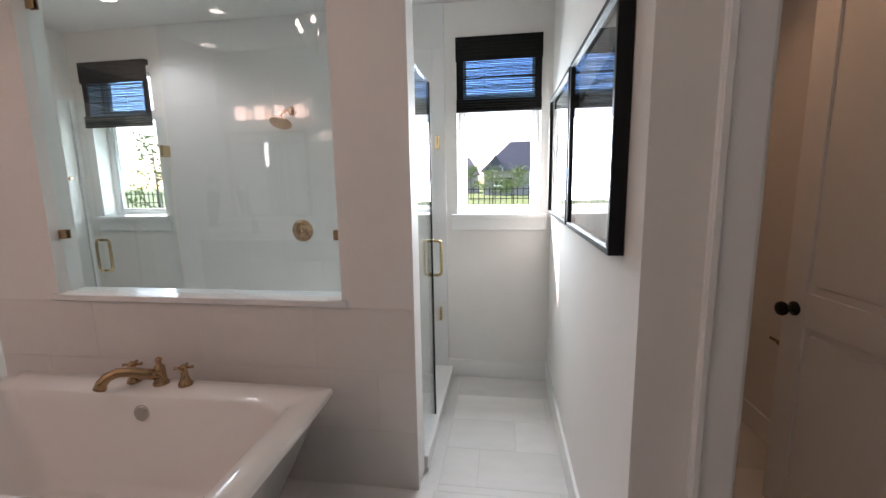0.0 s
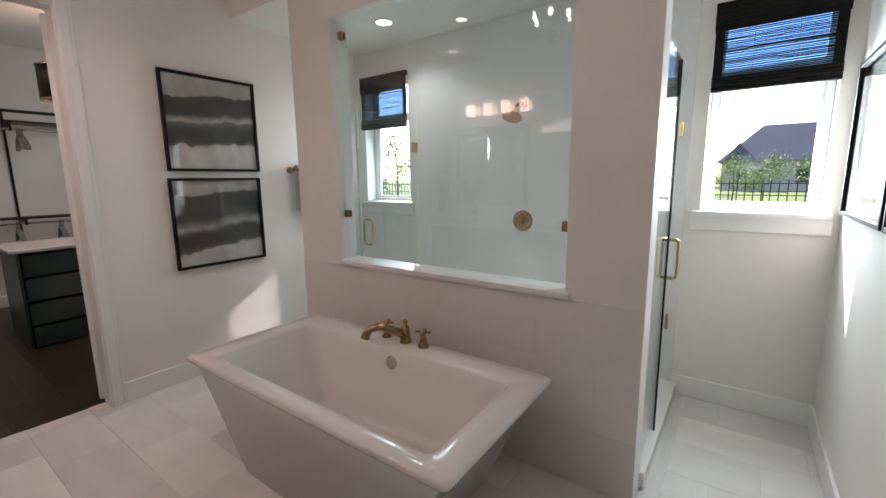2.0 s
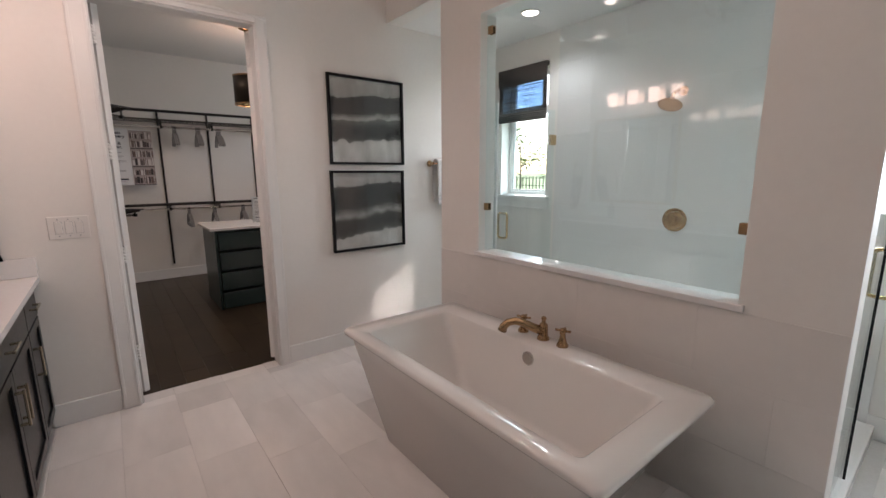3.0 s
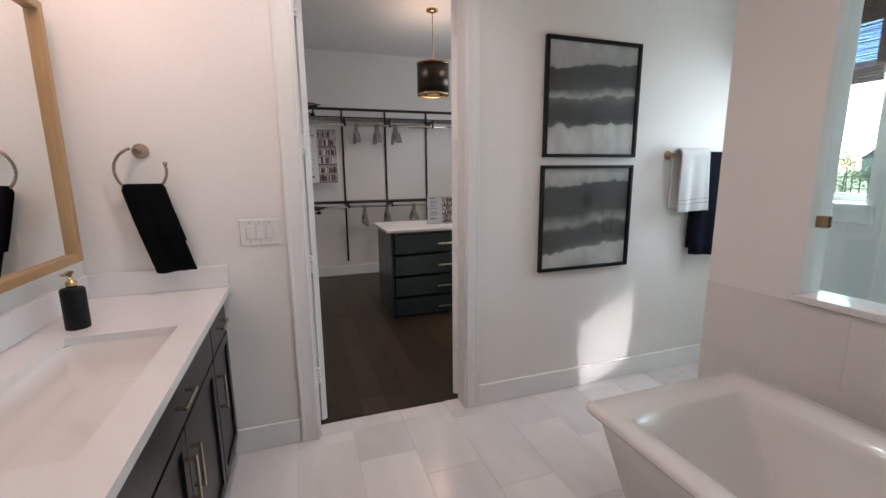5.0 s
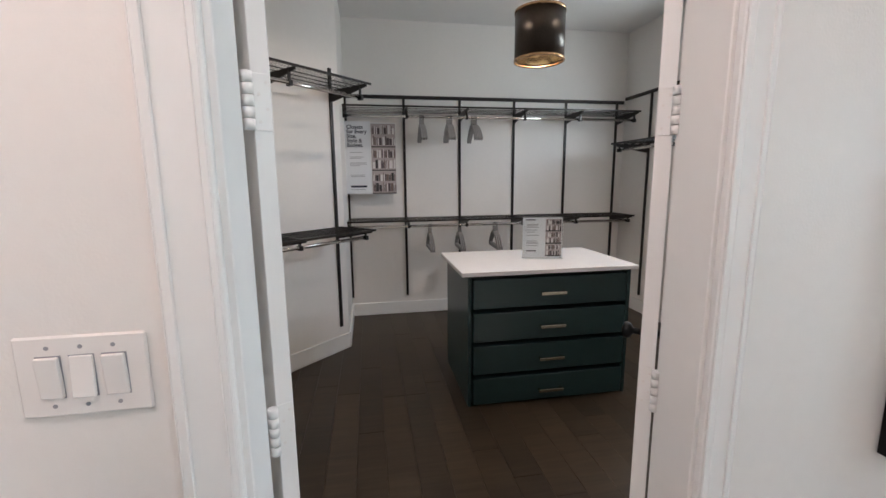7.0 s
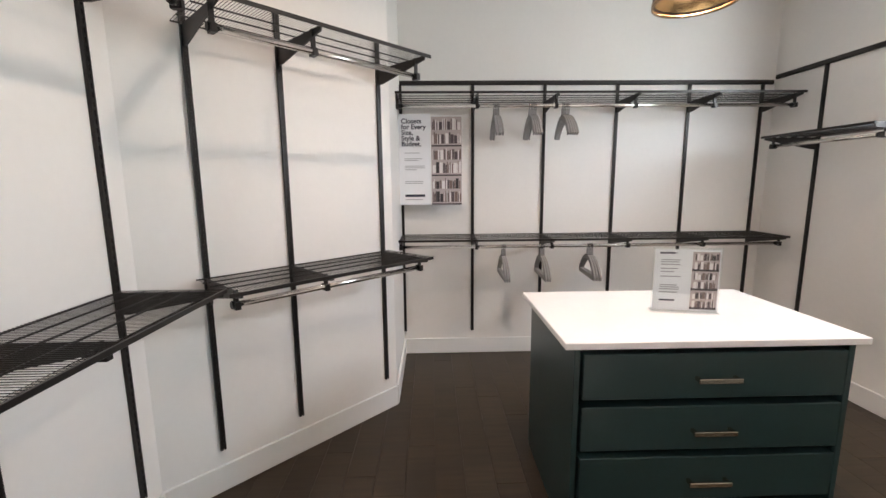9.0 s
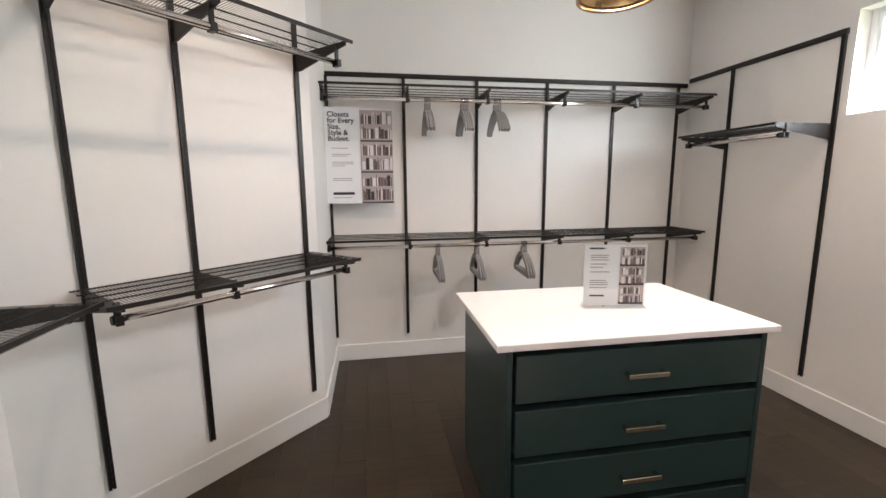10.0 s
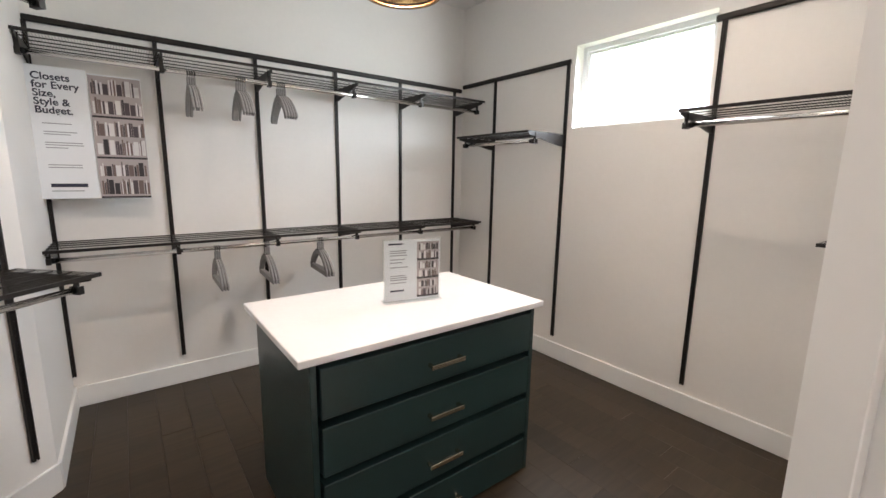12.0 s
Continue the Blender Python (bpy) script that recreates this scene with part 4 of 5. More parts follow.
def drum(r, z0, z1, th, seg=48):
    bm = bmesh.new()
    rings = [[bm.verts.new((q * math.cos(2 * math.pi * k / seg), q * math.sin(2 * math.pi * k / seg), z)) for k in range(seg)] for q, z in ((r, z0), (r, z1), (r - th, z1), (r - th, z0))]
    for i in range(4):
        a, b = rings[i], rings[(i + 1) % 4]
        for k in range(seg):
            f = bm.faces.new((a[k], a[(k + 1) % seg], b[(k + 1) % seg], b[k]))
            f.smooth = i in (0, 2)
    return bm


SHADE_SKIN = material("dark pendant mesh", (0.045, 0.036, 0.028), 0.35, metal=0.7, grain=0.15, scale=80)
shade = part("shade", drum(0.166, 2.30, 2.60, 0.004), SHADE_SKIN, pendant, "dark metal drum shade")
part("rim", drum(0.170, 2.595, 2.613, 0.008), BRASS, shade, "brass rim")
part("rim", drum(0.170, 2.288, 2.306, 0.008), BRASS, shade, "brass rim")
part("lining", drum(0.161, 2.31, 2.59, 0.003), GOLD, shade, "gold inner lining")
bm = lathe([(0.155, 2.395), (0.155, 2.40)], 32)
part("diffuser", bm, glowing("pendant diffuser", (1.0, 0.72, 0.45), 1.5), pendant, "glowing warm diffuser")
bm = bmesh.new()
for a in (0, 120, 240):
    rod(bm, (0, 0, 2.60), (0.164 * math.cos(radians(a)), 0.164 * math.sin(radians(a)), 2.60), 0.004, 6)
part("spider", bm, BRASS, pendant)
lamp("pendant_light", "POINT", pose(-5.45, 1.395, 2.34), 1.1, WARM, r=0.05)
lamp("pendant_uplight", "POINT", pose(-5.45, 1.395, 2.55), 1.2, WARM, r=0.05)


# ---- recessed lights ----
DISC = glowing("downlight lens", (1.0, 0.90, 0.80), 4.0)


def downlight(x, y, z, energy, color=(1.0, 0.84, 0.68)):
    ob = thing("recessed_light", x, y, z, label="round white recessed ceiling light, switched on", category="ceiling light", group="recessed lights")
    part("ring", drum(0.082, -0.006, 0.0, 0.020, 32), TRIM, ob)
    part("lens", lathe([(0.062, -0.003), (0.062, -0.001)], 32), DISC, ob, "glowing frosted lens")
    lamp("recessed_glow", "SPOT", look((x, y, z - 0.012), (x, y, 0)), energy, color, cone=radians(140), r=0.06)


downlight(-2.40, 2.725, LOW, 8.0, (0.90, 0.97, 1.0))
downlight(-5.17, 0.40, 3.13, 10.0)
# unseen, added to brighten the window side of the closet
downlight(-4.85, 2.20, 3.13, 9.2)
# two unseen lights, added to fill the vanity side and the bathroom
downlight(-2.45, 0.10, HIGH, 14.5, WARM)
downlight(-0.60, 0.60, HIGH, 3.2, WARM)
# unseen, added for the warm light in the toilet room
downlight(1.15, 2.15, LOW, 4.0, (1.0, 0.62, 0.34))

# ---- chandelier over the tub ----
chand = thing("chandelier", -1.29, 0.58, 0, label="small brass candle chandelier above the tub", category="chandelier")
BULB = glowing("candle bulb", (1.0, 0.82, 0.70), 16.0)
part("canopy", lathe([(0.06, HIGH), (0.06, HIGH - 0.02), (0.015, HIGH - 0.03)], 24), BRASS, chand)
part("stem", lathe([(0.007, HIGH - 0.02), (0.007, 2.72), (0.02, 2.70), (0.024, 2.62), (0.012, 2.57), (0.016, 2.55), (0.004, 2.53)], 16), BRASS, chand)
for k in range(6):
    a = radians(60 * k + 12)
    c, s = math.cos(a), math.sin(a)
    pts = [(0.012 * c, 0.012 * s, 2.62), (0.07 * c, 0.07 * s, 2.585), (0.12 * c, 0.12 * s, 2.60), (0.145 * c, 0.145 * s, 2.65)]
    arm = part("arm", pipe(pts, 0.0055, seg=8), BRASS, chand)
    part("candle_sleeve", lathe([(0.018, 2.648), (0.018, 2.652), (0.010, 2.656), (0.010, 2.70)], 12, m=Matrix.Translation((0.145 * c, 0.145 * s, 0))), TRIM, arm)
    part("bulb", lathe([(0.006, 2.70), (0.014, 2.715), (0.013, 2.735), (0.004, 2.762)], 12, m=Matrix.Translation((0.145 * c, 0.145 * s, 0))), BULB, arm)


# ---- vanity light and mirrors ----
OPAL = glowing("opal glass shade", (1.0, 0.73, 0.62), 2.8)


def vanity_light(x):
    ob = thing("vanity_light", x, VY, 2.36, label="brass wall light with four opal glass shades above the mirror", category="wall light", group="vanity lights")
    part("backplate", boxes([(-0.46, 0.46, 0.001, 0.022, -0.055, 0.055)], 0.004), CHROME, ob)
    for k in range(4):
        cx = -0.375 + 0.25 * k
        bm = bmesh.new()
        rod(bm, (cx, 0.02, 0.0), (cx, 0.085, 0.0), 0.009, 10)
        part("arm", bm, CHROME, ob)
        part("shade", lathe([(0.048, -0.07), (0.056, -0.065), (0.058, 0.07), (0.050, 0.075)], 24, m=Matrix.Translation((cx, 0.10, 0))), OPAL, ob, "glowing opal glass shade")


vanity_light(-2.57)


def wall_mirror(x0, x1):
    ob = thing("wall_mirror", (x0 + x1) / 2, VY, 0, label="rectangular mirror in a light oak frame", category="mirror", group="vanity mirrors")
    w = (x1 - x0) / 2
    z0, z1, f = 1.125, 2.16, 0.035
    part("frame", boxes([(-w, -w + f, 0.002, 0.045, z0, z1), (w - f, w, 0.002, 0.045, z0, z1), (-w + f, w - f, 0.002, 0.045, z0, z0 + f), (-w + f, w - f, 0.002, 0.045, z1 - f, z1)], 0.003), WOOD, ob)
    part("mirror_glass", boxes([(-w + f - 0.003, w - f + 0.003, 0.004, 0.020, z0 + f - 0.003, z1 - f + 0.003)]), MIRROR, ob)


wall_mirror(-3.215, -2.15)
wall_mirror(-0.90, 0.20)

# ---- vanity things ----
soap = thing("soap_dispenser", -2.845, -0.84, 0.935, label="black soap dispenser with a gold pump on the vanity", category="soap dispenser")
part("bottle", lathe([(0.036, 0), (0.038, 0.004), (0.038, 0.145), (0.034, 0.152), (0.016, 0.155)], 28), BLACK, soap)
bm = lathe([(0.017, 0.153), (0.017, 0.175), (0.008, 0.178), (0.007, 0.205)], 16)
box(-0.010, 0.045, -0.009, 0.009, 0.203, 0.214, 0.002, bm)
part("pump", bm, GOLD, soap, "gold pump")

tap = thing("sink_faucet", -2.30, -0.90, 0.935, label="brushed nickel basin faucet", category="faucet")
part("spout", pipe([(0, 0, 0), (0, 0, 0.12), (0, 0.02, 0.165), (0, 0.06, 0.18), (0, 0.10, 0.165), (0, 0.11, 0.14)], 0.012), CHROME, tap)
for s in (-1, 1):
    part("handle", lathe([(0.022, 0), (0.018, 0.02), (0.012, 0.05), (0.018, 0.06), (0.010, 0.07)], 16, m=Matrix.Translation((s * 0.10, 0, 0))), CHROME, tap)

switch = thing("light_switch", WX, -0.232, 1.20, label="white three-gang rocker light switch", category="light switch")
part("plate", boxes([(0.001, 0.008, -0.093, 0.093, -0.066, 0.066)], 0.003), PLASTIC, switch)
for k in (-1, 0, 1):
    # flat grey plate, its colour stands in for the shade round the rocker
    part("rocker_shade", boxes([(0.0082, 0.0086, k * 0.046 - 0.0178, k * 0.046 + 0.0178, -0.0352, 0.0352)]), INK_GREY, switch, "grey plate painted in as the shade round the rocker")
    tmp = box(-0.003, 0.004, -0.0165, 0.0165, -0.034, 0.034, 0.0015)
    bmesh.ops.transform(tmp, matrix=pose(0.0105, k * 0.046, 0, 0, 4 if k else -4, 0), verts=tmp.verts)
    part("rocker", tmp, PLASTIC, switch)
    for z in (-0.048, 0.048):
        screw = bmesh.new()
        rod(screw, (0.008, k * 0.046, z), (0.0092, k * 0.046, z), 0.0034, 10)
        part("screw", screw, INK_GREY, switch)
outlet = thing("wall_outlet", WX, -0.70, 1.19, label="white double socket plate behind the towel", category="socket")
part("plate", boxes([(0.001, 0.006, -0.036, 0.036, -0.058, 0.058)], 0.002), PLASTIC, outlet)
for k in (-1, 1):
    part("socket_face", boxes([(0.006, 0.0085, -0.017, 0.017, k * 0.020 - 0.014, k * 0.020 + 0.014)], 0.002), PLASTIC, outlet)


# ---- towels ----
cloths = []


def towel(name, m, w, front, back, r, mat, label, seed, shear=0.0, hems=()):
    """A towel folded over a bar; local x along the bar, y out of the wall, z = 0 on the bar's axis."""
    rng = random.Random(seed)
    ob = thing(name, label=label, category="towel")
    ob.matrix_world = m
    bm = bmesh.new()
    prof = [(r, -front * k / 14) for k in range(14, 0, -1)] + [(r * math.cos(a), r * math.sin(a)) for a in [math.pi * k / 8 for k in range(9)]] + [(-r, -back * k / 12) for k in range(1, 13)]
    nx = 22
    ph = rng.random() * 6
    grid = []
    for y, z in prof:
        row = []
        for i in range(nx + 1):
            u = i / nx
            drop = max(0.0, -z)
            wave = 0.010 * drop / 0.3 * math.sin(u * 7 + ph) + 0.006 * drop / 0.3 * math.sin(u * 15 + 2 * ph)
            x = (u - 0.5) * w * (1 + 0.05 * drop) + 0.012 * drop * math.sin(ph + drop * 9) + shear * drop
            row.append(bm.verts.new((x, y + wave * (1 if y > 0 else 0.4) + (0.012 * math.sin(ph + u * 3) * drop if y > 0 else 0), z + 0.005 * math.sin(u * 4 + ph) * (drop > 0.1))))
        grid.append(row)
    for a, b in zip(grid, grid[1:]):
        for i in range(nx):
            bm.faces.new((a[i], a[i + 1], b[i + 1], b[i])).smooth = True
    lines = [[v.co.copy() for v in row] for row in grid]
    body = part("cloth", bm, mat, ob)
    for j in hems:
        bm = bmesh.new()
        low = [bm.verts.new(p + Vector((0, 0.0068, 0))) for p in lines[j]]
        up = [bm.verts.new(p + Vector((0, 0.0068, 0.0035))) for p in lines[j]]
        for i in range(nx):
            bm.faces.new((low[i], low[i + 1], up[i + 1], up[i]))
        part("hem_stripe", bm, INK_GREY, ob, "grey woven hem stripe")
    cloths.append(body)
    s = body.modifiers.new("thickness", "SOLIDIFY")
    s.thickness, s.offset = 0.012, 0
    b = body.modifiers.new("soft", "BEVEL")
    b.width, b.segments, b.limit_method = 0.004, 2, "ANGLE"
    return ob


# towel ring beside the vanity
ring = thing("towel_ring", WX, -0.70, 1.595, label="open brushed nickel towel ring on the wall", category="towel ring")
part("wall_post", lathe([(0.034, 0.001), (0.033, 0.010), (0.018, 0.022), (0.013, 0.045), (0.016, 0.055), (0.012, 0.062)], 24, m=Matrix.Rotation(radians(90), 4, "Y")), COPPER, ring)
cy, cz, rr = 0.005, -0.085, 0.100
pts = [(0.052, cy + rr * math.sin(a), cz + rr * math.cos(a)) for a in [radians(-18 - 264 * k / 26) for k in range(27)]]
part("ring_hoop", pipe(pts, 0.0065, seg=10), COPPER, ring)
part("finial", lathe([(0.007, 0), (0.011, 0.010), (0.006, 0.016)], 12, m=Matrix.Translation((0.052, cy + rr * math.sin(radians(-282)), cz + rr * math.cos(radians(-282))))), COPPER, ring)
black_towel = towel("hand_towel", pose(WX + 0.054, -0.690, 1.418, 0, 0, -90), 0.165, 0.375, 0.24, 0.014, TOWEL_BLACK, "black hand towel folded through the ring", 3, -0.24)

# its folded outer layer hangs half as far
outer = towel("outer_fold", pose(WX + 0.054, -0.690, 1.418, 0, 0, -90), 0.150, 0.200, 0.10, 0.027, TOWEL_BLACK, "", 4, -0.24)
fold = cloths[-1]
fold.name = "outer_fold"
fold.parent = black_towel
bpy.data.objects.remove(outer)

# towel bar in the window passage
bar = thing("towel_bar", WX, 2.72, 1.59, label="aged brass towel bar on the wall", category="towel bar")
for s in (-1, 1):
    part("wall_post", lathe([(0.030, 0.001), (0.029, 0.010), (0.016, 0.020), (0.012, 0.050), (0.015, 0.062), (0.010, 0.070)], 24, m=Matrix.Translation((0, s * 0.33, 0)) @ Matrix.Rotation(radians(90), 4, "Y")), BRASS, bar)
bm = bmesh.new()
rod(bm, (0.060, -0.34, 0), (0.060, 0.34, 0), 0.008, 14)
part("rail", bm, BRASS, bar)
towel("bath_towel", pose(WX + 0.060, 2.775, 1.59, 0, 0, -90), 0.34, 0.705, 0.66, 0.019, TOWEL_NAVY, "long navy bath towel over the bar", 5)
towel("hand_towel", pose(WX + 0.060, 2.542, 1.592, 0, 0, -90), 0.25, 0.385, 0.36, 0.040, TOWEL_WHITE, "white hand towel with a grey hem stripe over the bar", 8, 0.0, (2, 3))

# ---- toilet room ----
holder = thing("paper_holder", 1.68, 2.46, 0.64, label="aged brass paper holder on the toilet room wall", category="paper holder")
part("wall_post", lathe([(0.026, 0.001), (0.025, 0.008), (0.013, 0.018), (0.010, 0.055), (0.014, 0.068), (0.008, 0.074)], 20, m=Matrix.Rotation(radians(-90), 4, "Y")), BRASS, holder)
bm = bmesh.new()
rod(bm, (-0.062, -0.075, 0), (-0.062, 0.075, 0), 0.008, 12)
part("arm", bm, BRASS, holder)


# ---- woven blinds ----
WEAVE = material("dark woven reed", (0.014, 0.012, 0.012), 0.75, grain=0.3, scale=120, each=0.2, stretch=(0.15, 1, 1), spec=0.15)


# added blue filter, colours the overbright sky behind the woven reeds
SKY_TINT = clear_glass("blue sky tint", (0.52, 0.72, 0.93), 0.0)


def blind(x0, x1, seed):
    rng = random.Random(seed)
    ob = thing("woven_blind", label="dark woven roman blind drawn half way down", category="blind", group="woven blinds")
    y = BY - 0.035
    tagged(part("valance", boxes([(x0, x1, y - 0.006 - 0.0015 * (k % 2), y + 0.002, 2.335 + k * 0.0123, 2.346 + k * 0.0123) for k in range(13)], 0.001), WEAVE, ob), kind="stuff")
    part("head_rail", boxes([(x0 + 0.004, x1 - 0.004, y + 0.003, BY - 0.002, 2.455, 2.492)]), WEAVE, ob)
    bm = bmesh.new()
    z = 2.075
    while z < 2.345:
        h = rng.uniform(0.004, 0.0075)
        x = x0 + 0.006
        while x < x1 - 0.006:
            w = min(rng.uniform(0.08, 0.35), x1 - 0.006 - x)
            dz = rng.uniform(-0.0012, 0.0012)
            box(x, x + w, y + 0.006, y + 0.009, z + dz, z + dz + h, bm=bm)
            x += w
        z += h + rng.uniform(0.0010, 0.0052)
    tagged(part("woven_sheet", bm, WEAVE, ob, "open woven reeds that let light through"), kind="stuff")
    # added sheet that turns the white sky blue between the reeds
    part("sky_tint_sheet", boxes([(x0 + 0.05, x1 - 0.048, y + 0.0125, y + 0.0130, 2.07, 2.345)]), SKY_TINT, ob, "thin blue sheet added to tint the sky behind the reeds")
    bm = bmesh.new()
    for x in (x0 + 0.05, (2 * x0 + x1) / 3, (x0 + 2 * x1) / 3, x1 - 0.05):
        box(x - 0.001, x + 0.001, y + 0.004, y + 0.006, 2.07, 2.345, bm=bm)
    for xa, xb in ((x0 + 0.004, x0 + 0.052), (x1 - 0.050, x1 - 0.004)):
        box(xa, xb, y + 0.010, y + 0.012, 2.07, 2.345, bm=bm)
    part("side_band", bm, WEAVE, ob)
    for k in range(5):
        part("fold", boxes([(x0 + 0.002, x1 - 0.002, y - 0.012 + 0.003 * (k % 2), y + 0.018, 1.992 + k * 0.018, 2.008 + k * 0.018)], 0.004), WEAVE, ob)
    return ob


blind(-3.185, -2.582, 1)
blind(-0.166, 0.430, 2)

# ---- outdoors ----
GRASS = material("lawn", (0.12, 0.18, 0.045), 0.9, grain=0.3, scale=3, wear=0.2)
ROOF = material("slate shingles", (0.085, 0.095, 0.13), 0.8, grain=0.2, scale=6)
STONE = material("pale house stone", (0.42, 0.40, 0.38), 0.85, grain=0.15, scale=4)
LEAF = material("spring leaves", (0.12, 0.20, 0.04), 0.7, grain=0.3, scale=4)
BARK = material("bark", (0.10, 0.075, 0.055), 0.9, grain=0.2, scale=12)
IRON = material("black iron fence", (0.015, 0.015, 0.015), 0.5)
bm = bmesh.new()
bmesh.ops.create_grid(bm, x_segments=8, y_segments=8, size=600)
bmesh.ops.translate(bm, vec=(0, 0, -0.25), verts=bm.verts)
structure("ground", bm, GRASS, "green lawn that reaches the horizon", "ground")
fence = thing("iron_fence", 0, 25.0, -0.25, label="low black iron fence across the lawn", category="fence")
bm = bmesh.new()
for k in range(-80, 40):
    box(k * 0.32 - 0.022, k * 0.32 + 0.022, -0.022, 0.022, 0, 1.50, bm=bm)
tagged(part("picket", bm, IRON, fence), kind="stuff")
for z in (0.25, 0.80, 1.35):
    part("rail", boxes([(-25.6, 12.6, -0.018, 0.018, z - 0.022, z + 0.022)]), IRON, fence)


def house(x, y, w, d, eaves, ridge, hip, label):
    ob = thing("house", x, y, -0.25, label=label, category="house", group="houses beyond the fence")
    part("wall", box(-w / 2, w / 2, 0, d, 0, eaves), STONE, ob)
    bm = bmesh.new()
    o = 0.5
    base = [bm.verts.new(p) for p in ((-w / 2 - o, -o, eaves), (w / 2 + o, -o, eaves), (w / 2 + o, d + o, eaves), (-w / 2 - o, d + o, eaves))]
    top = [bm.verts.new(p) for p in ((-w / 2 + hip, d / 2, ridge), (w / 2 - hip * 0.4, d / 2, ridge))]
    for f in ((base[0], base[1], top[1], top[0]), (base[1], base[2], top[1]), (base[2], base[3], top[0], top[1]), (base[3], base[0], top[0]), (base[3], base[2], base[1], base[0])):
        bm.faces.new(f)
    part("roof", bm, ROOF, ob)
    bm = bmesh.new()
    g = w * 0.13
    vs = [bm.verts.new(p) for p in ((-g - w * 0.36, -0.7, eaves), (g - w * 0.36, -0.7, eaves), (-w * 0.36, -0.7, eaves + (ridge - eaves) * 0.5), (-g - w * 0.36, d / 2, eaves), (g - w * 0.36, d / 2, eaves), (-w * 0.36, d / 2, eaves + (ridge - eaves) * 0.5))]
    for f in ((0, 1, 2), (3, 5, 4), (0, 2, 5, 3), (1, 4, 5, 2), (0, 3, 4, 1)):
        bm.faces.new([vs[i] for i in f])
    part("gable", bm, ROOF, ob)
    for k in (-0.32, -0.2, 0.15, 0.34):
        win = part("window", boxes([(k * w - 0.5, k * w + 0.5, -0.06, 0.0, 0.9, 2.3)]), ROOF, ob)
        part("pane", boxes([(k * w - 0.42, k * w + 0.42, -0.08, -0.062, 0.98, 2.22)]), IRON, win)
    return ob


house(3.0, 58, 11, 9, 3.2, 7.4, 3.6, "stone house with a steep dark slate roof")
house(-9.5, 70, 10, 9, 3.0, 6.0, 3.0, "far stone house with a dark roof")
house(26, 95, 14, 10, 3.2, 7.0, 3.5, "far stone house with a dark slate roof")
house(-34, 80, 14, 10, 3.2, 6.5, 3.5, "far stone house with a dark slate roof")


def tree(x, y, h, spread, seed, leaves=900):
    rng = random.Random(seed)
    ob = thing("tree", x, y, -0.25, label="young tree with fresh green leaves on the lawn", category="tree", group="trees on the lawn")
    bm = bmesh.new()
    pipe([(0, 0, 0), (0.03, 0.02, h * 0.3), (-0.02, 0.05, h * 0.6), (0.02, 0, h * 0.9)], 0.1, bm, 8, radii=[0.06 * h / 4, 0.05 * h / 4, 0.03 * h / 4, 0.008])
    tips = []
    for k in range(11):
        a, z0 = k * 2.4, h * rng.uniform(0.2, 0.75)
        ln = spread * rng.uniform(0.5, 1.0) * (1.15 - z0 / h)
        tip = (ln * math.cos(a), ln * math.sin(a), z0 + h * rng.uniform(0.10, 0.28))
        pipe([(0, 0, z0), (tip[0] * 0.5, tip[1] * 0.5, z0 + (tip[2] - z0) * 0.4), tip], 0.02, bm, 6, radii=[0.022 * h / 4, 0.014 * h / 4, 0.005])
        tips += [tip, (tip[0] * 0.6, tip[1] * 0.6, tip[2] * 0.95)]
    tips.append((0, 0, h * 0.9))
    part("trunk", bm, BARK, ob)
    verts, faces = [], []
    for _ in range(leaves):
        t = rng.choice(tips)
        p = Vector(t) + Vector((rng.gauss(0, 0.16), rng.gauss(0, 0.16), rng.gauss(0, 0.12))) * spread * 0.8
        u = Vector((rng.gauss(0, 1), rng.gauss(0, 1), rng.gauss(0, 1))).normalized() * 0.09 * h / 4
        v = u.orthogonal().normalized() * 0.05 * h / 4
        n = len(verts)
        verts += [p - u, p + v, p + u, p - v]
        faces.append((n, n + 1, n + 2, n + 3))
    mesh = bpy.data.meshes.new("crown")
    mesh.from_pydata(verts, [], faces)
    mesh.materials.append(LEAF)
    crown = new("crown", mesh)
    crown.parent = ob
    return ob


tree(-0.6, 30, 3.0, 1.6, 1)
tree(0.9, 33, 2.9, 2.0, 2, 1500)
tree(3.9, 40, 3.4, 1.7, 3)
tree(-3.2, 44, 3.4, 1.9, 4)
tree(-12.4, 14, 3.6, 1.5, 5, 260)
tree(-20.5, 30, 3.2, 2.4, 6, 1200)
tree(-13.5, 24, 2.6, 1.9, 7, 900)
tree(-26.0, 36, 3.6, 3.0, 8, 1200)

# ---- tiles and planks ----
def pieces(name, mat, size, places, parent, gap=0.0016, lift=0.0, thick=0.008):
    """Bevel-edged flat pieces that share a mesh; places are (x, y, sx, sy) on the floor."""
    cache = {}
    for x, y, sx, sy in places:
        key = (round(sx, 3), round(sy, 3))
        if key not in cache:
            bm = box(-sx / 2 + gap / 2, sx / 2 - gap / 2, -sy / 2 + gap / 2, sy / 2 - gap / 2, lift - thick, lift, 0.001)
            mesh = bpy.data.meshes.new(name)
            bm.to_mesh(mesh)
            bm.free()
            mesh.materials.append(mat)
            cache[key] = mesh
        ob = new(name, cache[key])
        ob.location = (x, y, 0)
        ob.parent = parent


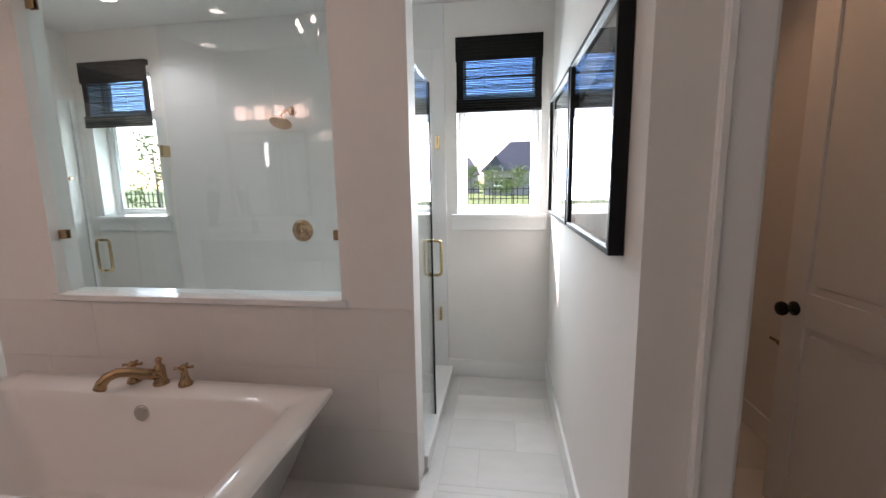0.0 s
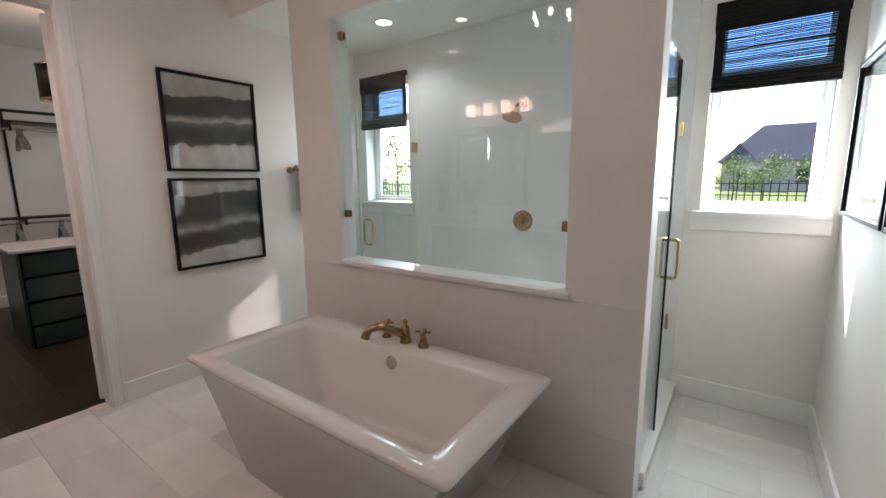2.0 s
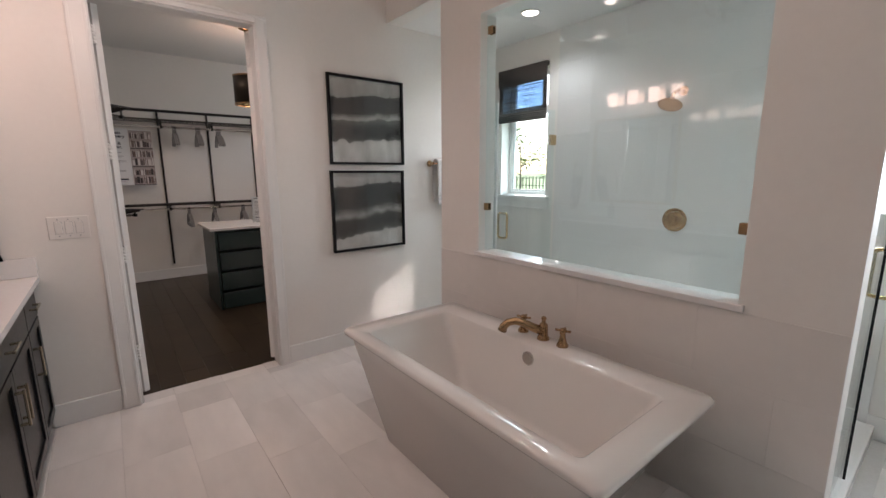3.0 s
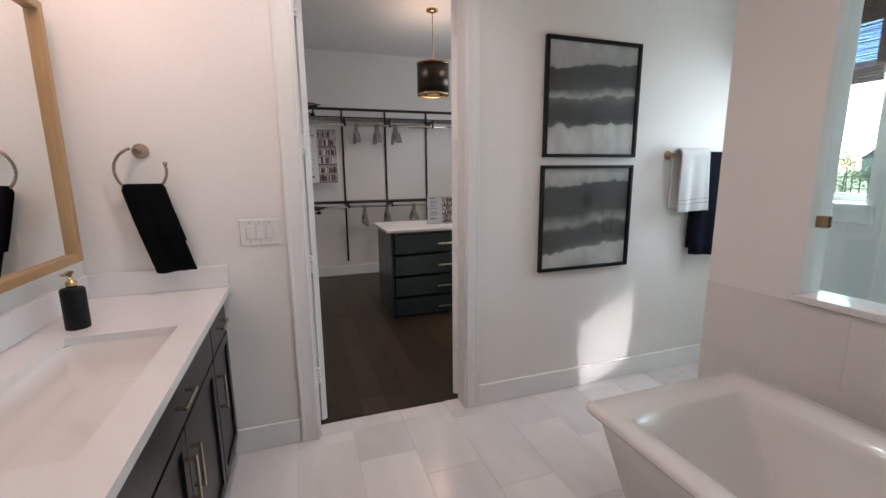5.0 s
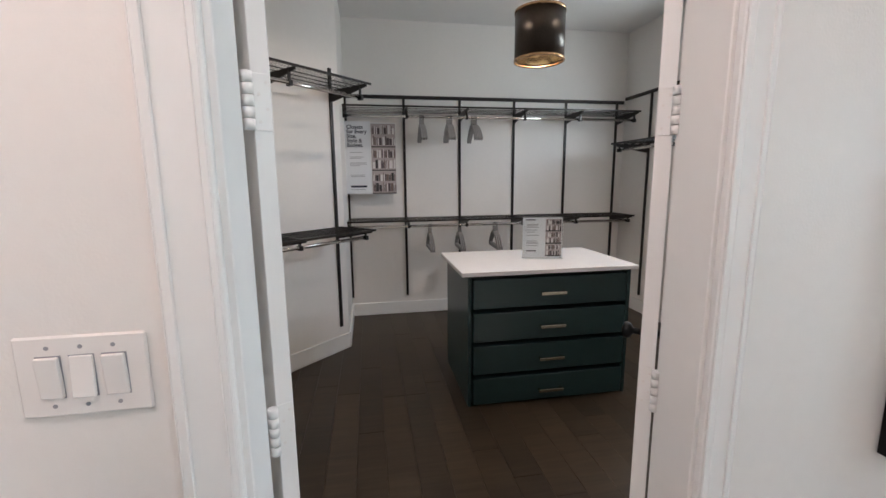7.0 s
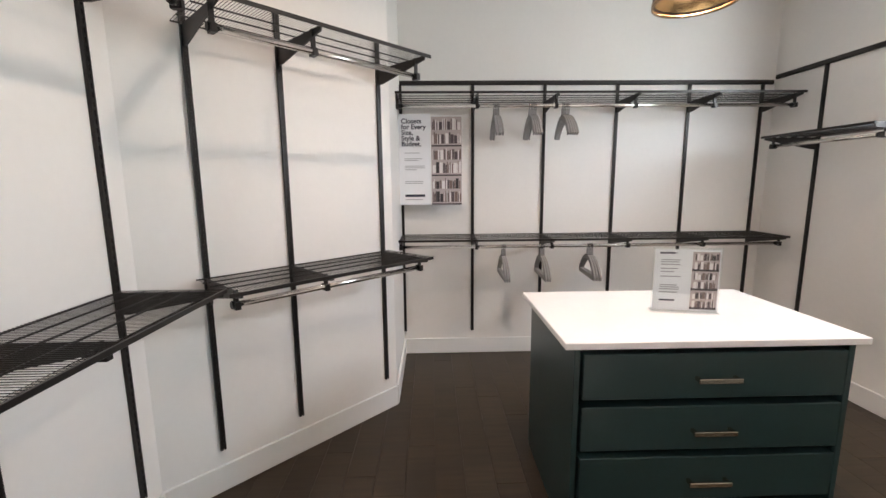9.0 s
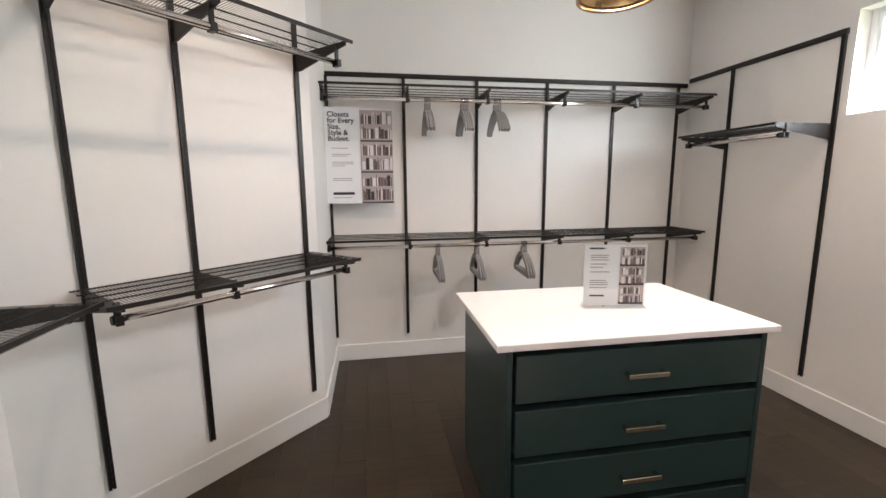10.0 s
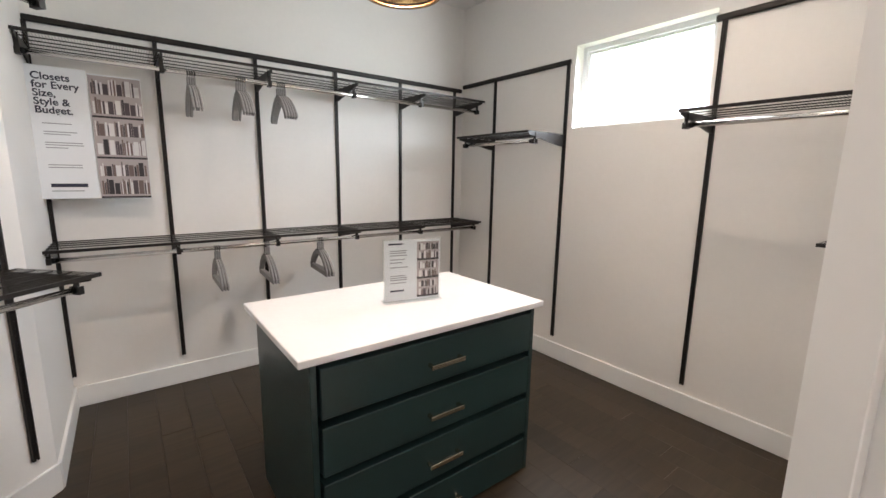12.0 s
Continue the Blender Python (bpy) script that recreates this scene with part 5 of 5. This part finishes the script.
def laid_tiles(x0, x1, y0, y1):
    """Floor tiles of one continuous third bond that fill a rectangle of the floor."""
    out = []
    lx, wy = 0.61, 0.305
    for r in range(-1, 15):
        a0, a1 = max(y0, -1.045 + r * wy), min(y1, -1.045 + (r + 1) * wy)
        if a1 - a0 < 0.01:
            continue
        for k in range(-3, 12):
            x = -4.43 + (r % 3) * lx / 3 + k * lx
            b0, b1 = max(x0, x), min(x1, x + lx)
            if b1 - b0 > 0.01:
                out.append(((b0 + b1) / 2, (a0 + a1) / 2, b1 - b0, a1 - a0))
    return out


def courses(x0, x1, y0, y1, lx, wy, shift):
    """Rows of pieces lx long along x and wy wide, each row moved on by shift."""
    out, y, r = [], y0, 0
    while y < y1 - 0.02:
        w = min(wy, y1 - y)
        x = x0 - (r * shift) % lx
        while x < x1 - 0.02:
            a, b = max(x, x0), min(x + lx, x1)
            if b - a > 0.02:
                out.append(((a + b) / 2, y + w / 2, b - a, w))
            x += lx
        y, r = y + wy, r + 1
    return out


floor_b, floor_c = bpy.data.objects["floor_bathroom"], bpy.data.objects["floor_closet"]
places = laid_tiles(CX, WX, DY0, DY1) + laid_tiles(WX, 1.68, VY, PY) + laid_tiles(WX, FX0 - 0.01, PY, BY) + laid_tiles(FX1 + 0.09, 1.68, PY, BY)
pieces("floor_tile", FLOOR_TILE, None, places, floor_b, gap=0.0007)
rng = random.Random(4)
planks, y = [], NY
while y < SRY - 0.01:
    w = min(0.158, SRY - y)
    x = SB - rng.uniform(0, 1.2)
    while x < CX:
        ln = rng.choice((0.9, 1.2, 1.5, 1.7))
        a, b = max(x, SB), min(x + ln, CX)
        if b - a > 0.03:
            planks.append(((a + b) / 2, y + w / 2, b - a, w))
        x += ln
    y += 0.158
pieces("floor_plank", OAK, None, planks, floor_c, gap=0.0009)
shower_floor = structure("floor_shower", box(-2.44, -0.275, PB, BY, 0.0, 0.016), GROUT, "white herringbone tiled shower floor", "floor")
tw, tl = 0.10, 0.30
HERR = []
for i in range(-14, 34):
    for j in range(-4, 9):
        u, v = i * tw + j * tl, i * tw - j * tl
        HERR += [(u + tl / 2, v + tw / 2, 0), (u + tw / 2 , v + tw + tl / 2, 90)]
mesh = bpy.data.meshes.new("shower_tile")
bm = box(-tl / 2 + 0.002, tl / 2 - 0.002, -tw / 2 + 0.002, tw / 2 - 0.002, 0.012, 0.020, 0.001)
bm.to_mesh(mesh)
bm.free()
mesh.materials.append(WALL_TILE)
done = set()
for u, v, a in HERR:
    x, y = -2.44 + (u - v) * R2, 2.0 + (u + v) * R2 - 0.6
    if -2.34 < x < -0.38 and PB + 0.09 < y < BY - 0.11 and (round(x, 3), round(y, 3)) not in done:
        done.add((round(x, 3), round(y, 3)))
        ob = new("shower_tile", mesh)
        ob.matrix_world = pose(x, y, 0, 0, 0, 45 + a)
        ob.parent = shower_floor


def wall_pieces(name, mat, x0, x1, z0, z1, y, lx, hz, shift, parent, out=0.008):
    cache = {}
    for cx, cz, sx, sz in courses(x0, x1, z0, z1, lx, hz, shift):
        key = (round(sx, 3), round(sz, 3))
        if key not in cache:
            bm = box(-sx / 2 + 0.0003, sx / 2 - 0.0003, -out, 0, -sz / 2 + 0.0003, sz / 2 - 0.0003, 0.0005)
            mesh = bpy.data.meshes.new(name)
            bm.to_mesh(mesh)
            bm.free()
            mesh.materials.append(mat)
            cache[key] = mesh
        ob = new(name, cache[key])
        ob.location = (cx, y, cz)
        ob.parent = parent


wall_pieces("wall_tile", WALL_TILE, -2.47, -0.25, 0.0, LOW - 0.002, BY - 0.009, 0.61, 0.305, 0.305, bpy.data.objects["wall_shower_tiling_1"])
wall_pieces("wall_tile", WAINSCOT, FX0, FX1, 0.0, 0.928, PY - 0.0005, 0.61, 0.3094, 0.305, shower_wall, 0.006)

# herringbone tiling on the inner face of the shower's front wall
inner = structure("wall_shower_tiling_2", box(-2.44, -0.30, PB + 0.001, PB + 0.005, 0.02, 0.93), GROUT, "white herringbone tiled wall inside the shower", "wall")
tw, tl = 0.09, 0.18
mesh = bpy.data.meshes.new("wall_tile")
bm = box(-tl / 2 + 0.002, tl / 2 - 0.002, 0, 0.009, -tw / 2 + 0.002, tw / 2 - 0.002, 0.001)
bm.to_mesh(mesh)
bm.free()
mesh.materials.append(WALL_TILE)
for i in range(-24, 40):
    for j in range(-8, 9):
        u, v = i * tw + j * tl, i * tw - j * tl
        for cu, cv, a in ((u + tl / 2, v + tw / 2, 0), (u + tw / 2, v + tw + tl / 2, 90)):
            x, z = -1.37 + (cu - cv) * R2, 0.2 + (cu + cv) * R2 - 0.6
            if -2.36 < x < -0.38 and 0.11 < z < 0.84:
                ob = new("wall_tile", mesh)
                ob.matrix_world = pose(x, PB + 0.005, z, 0, -45 - a, 0)
                ob.parent = inner
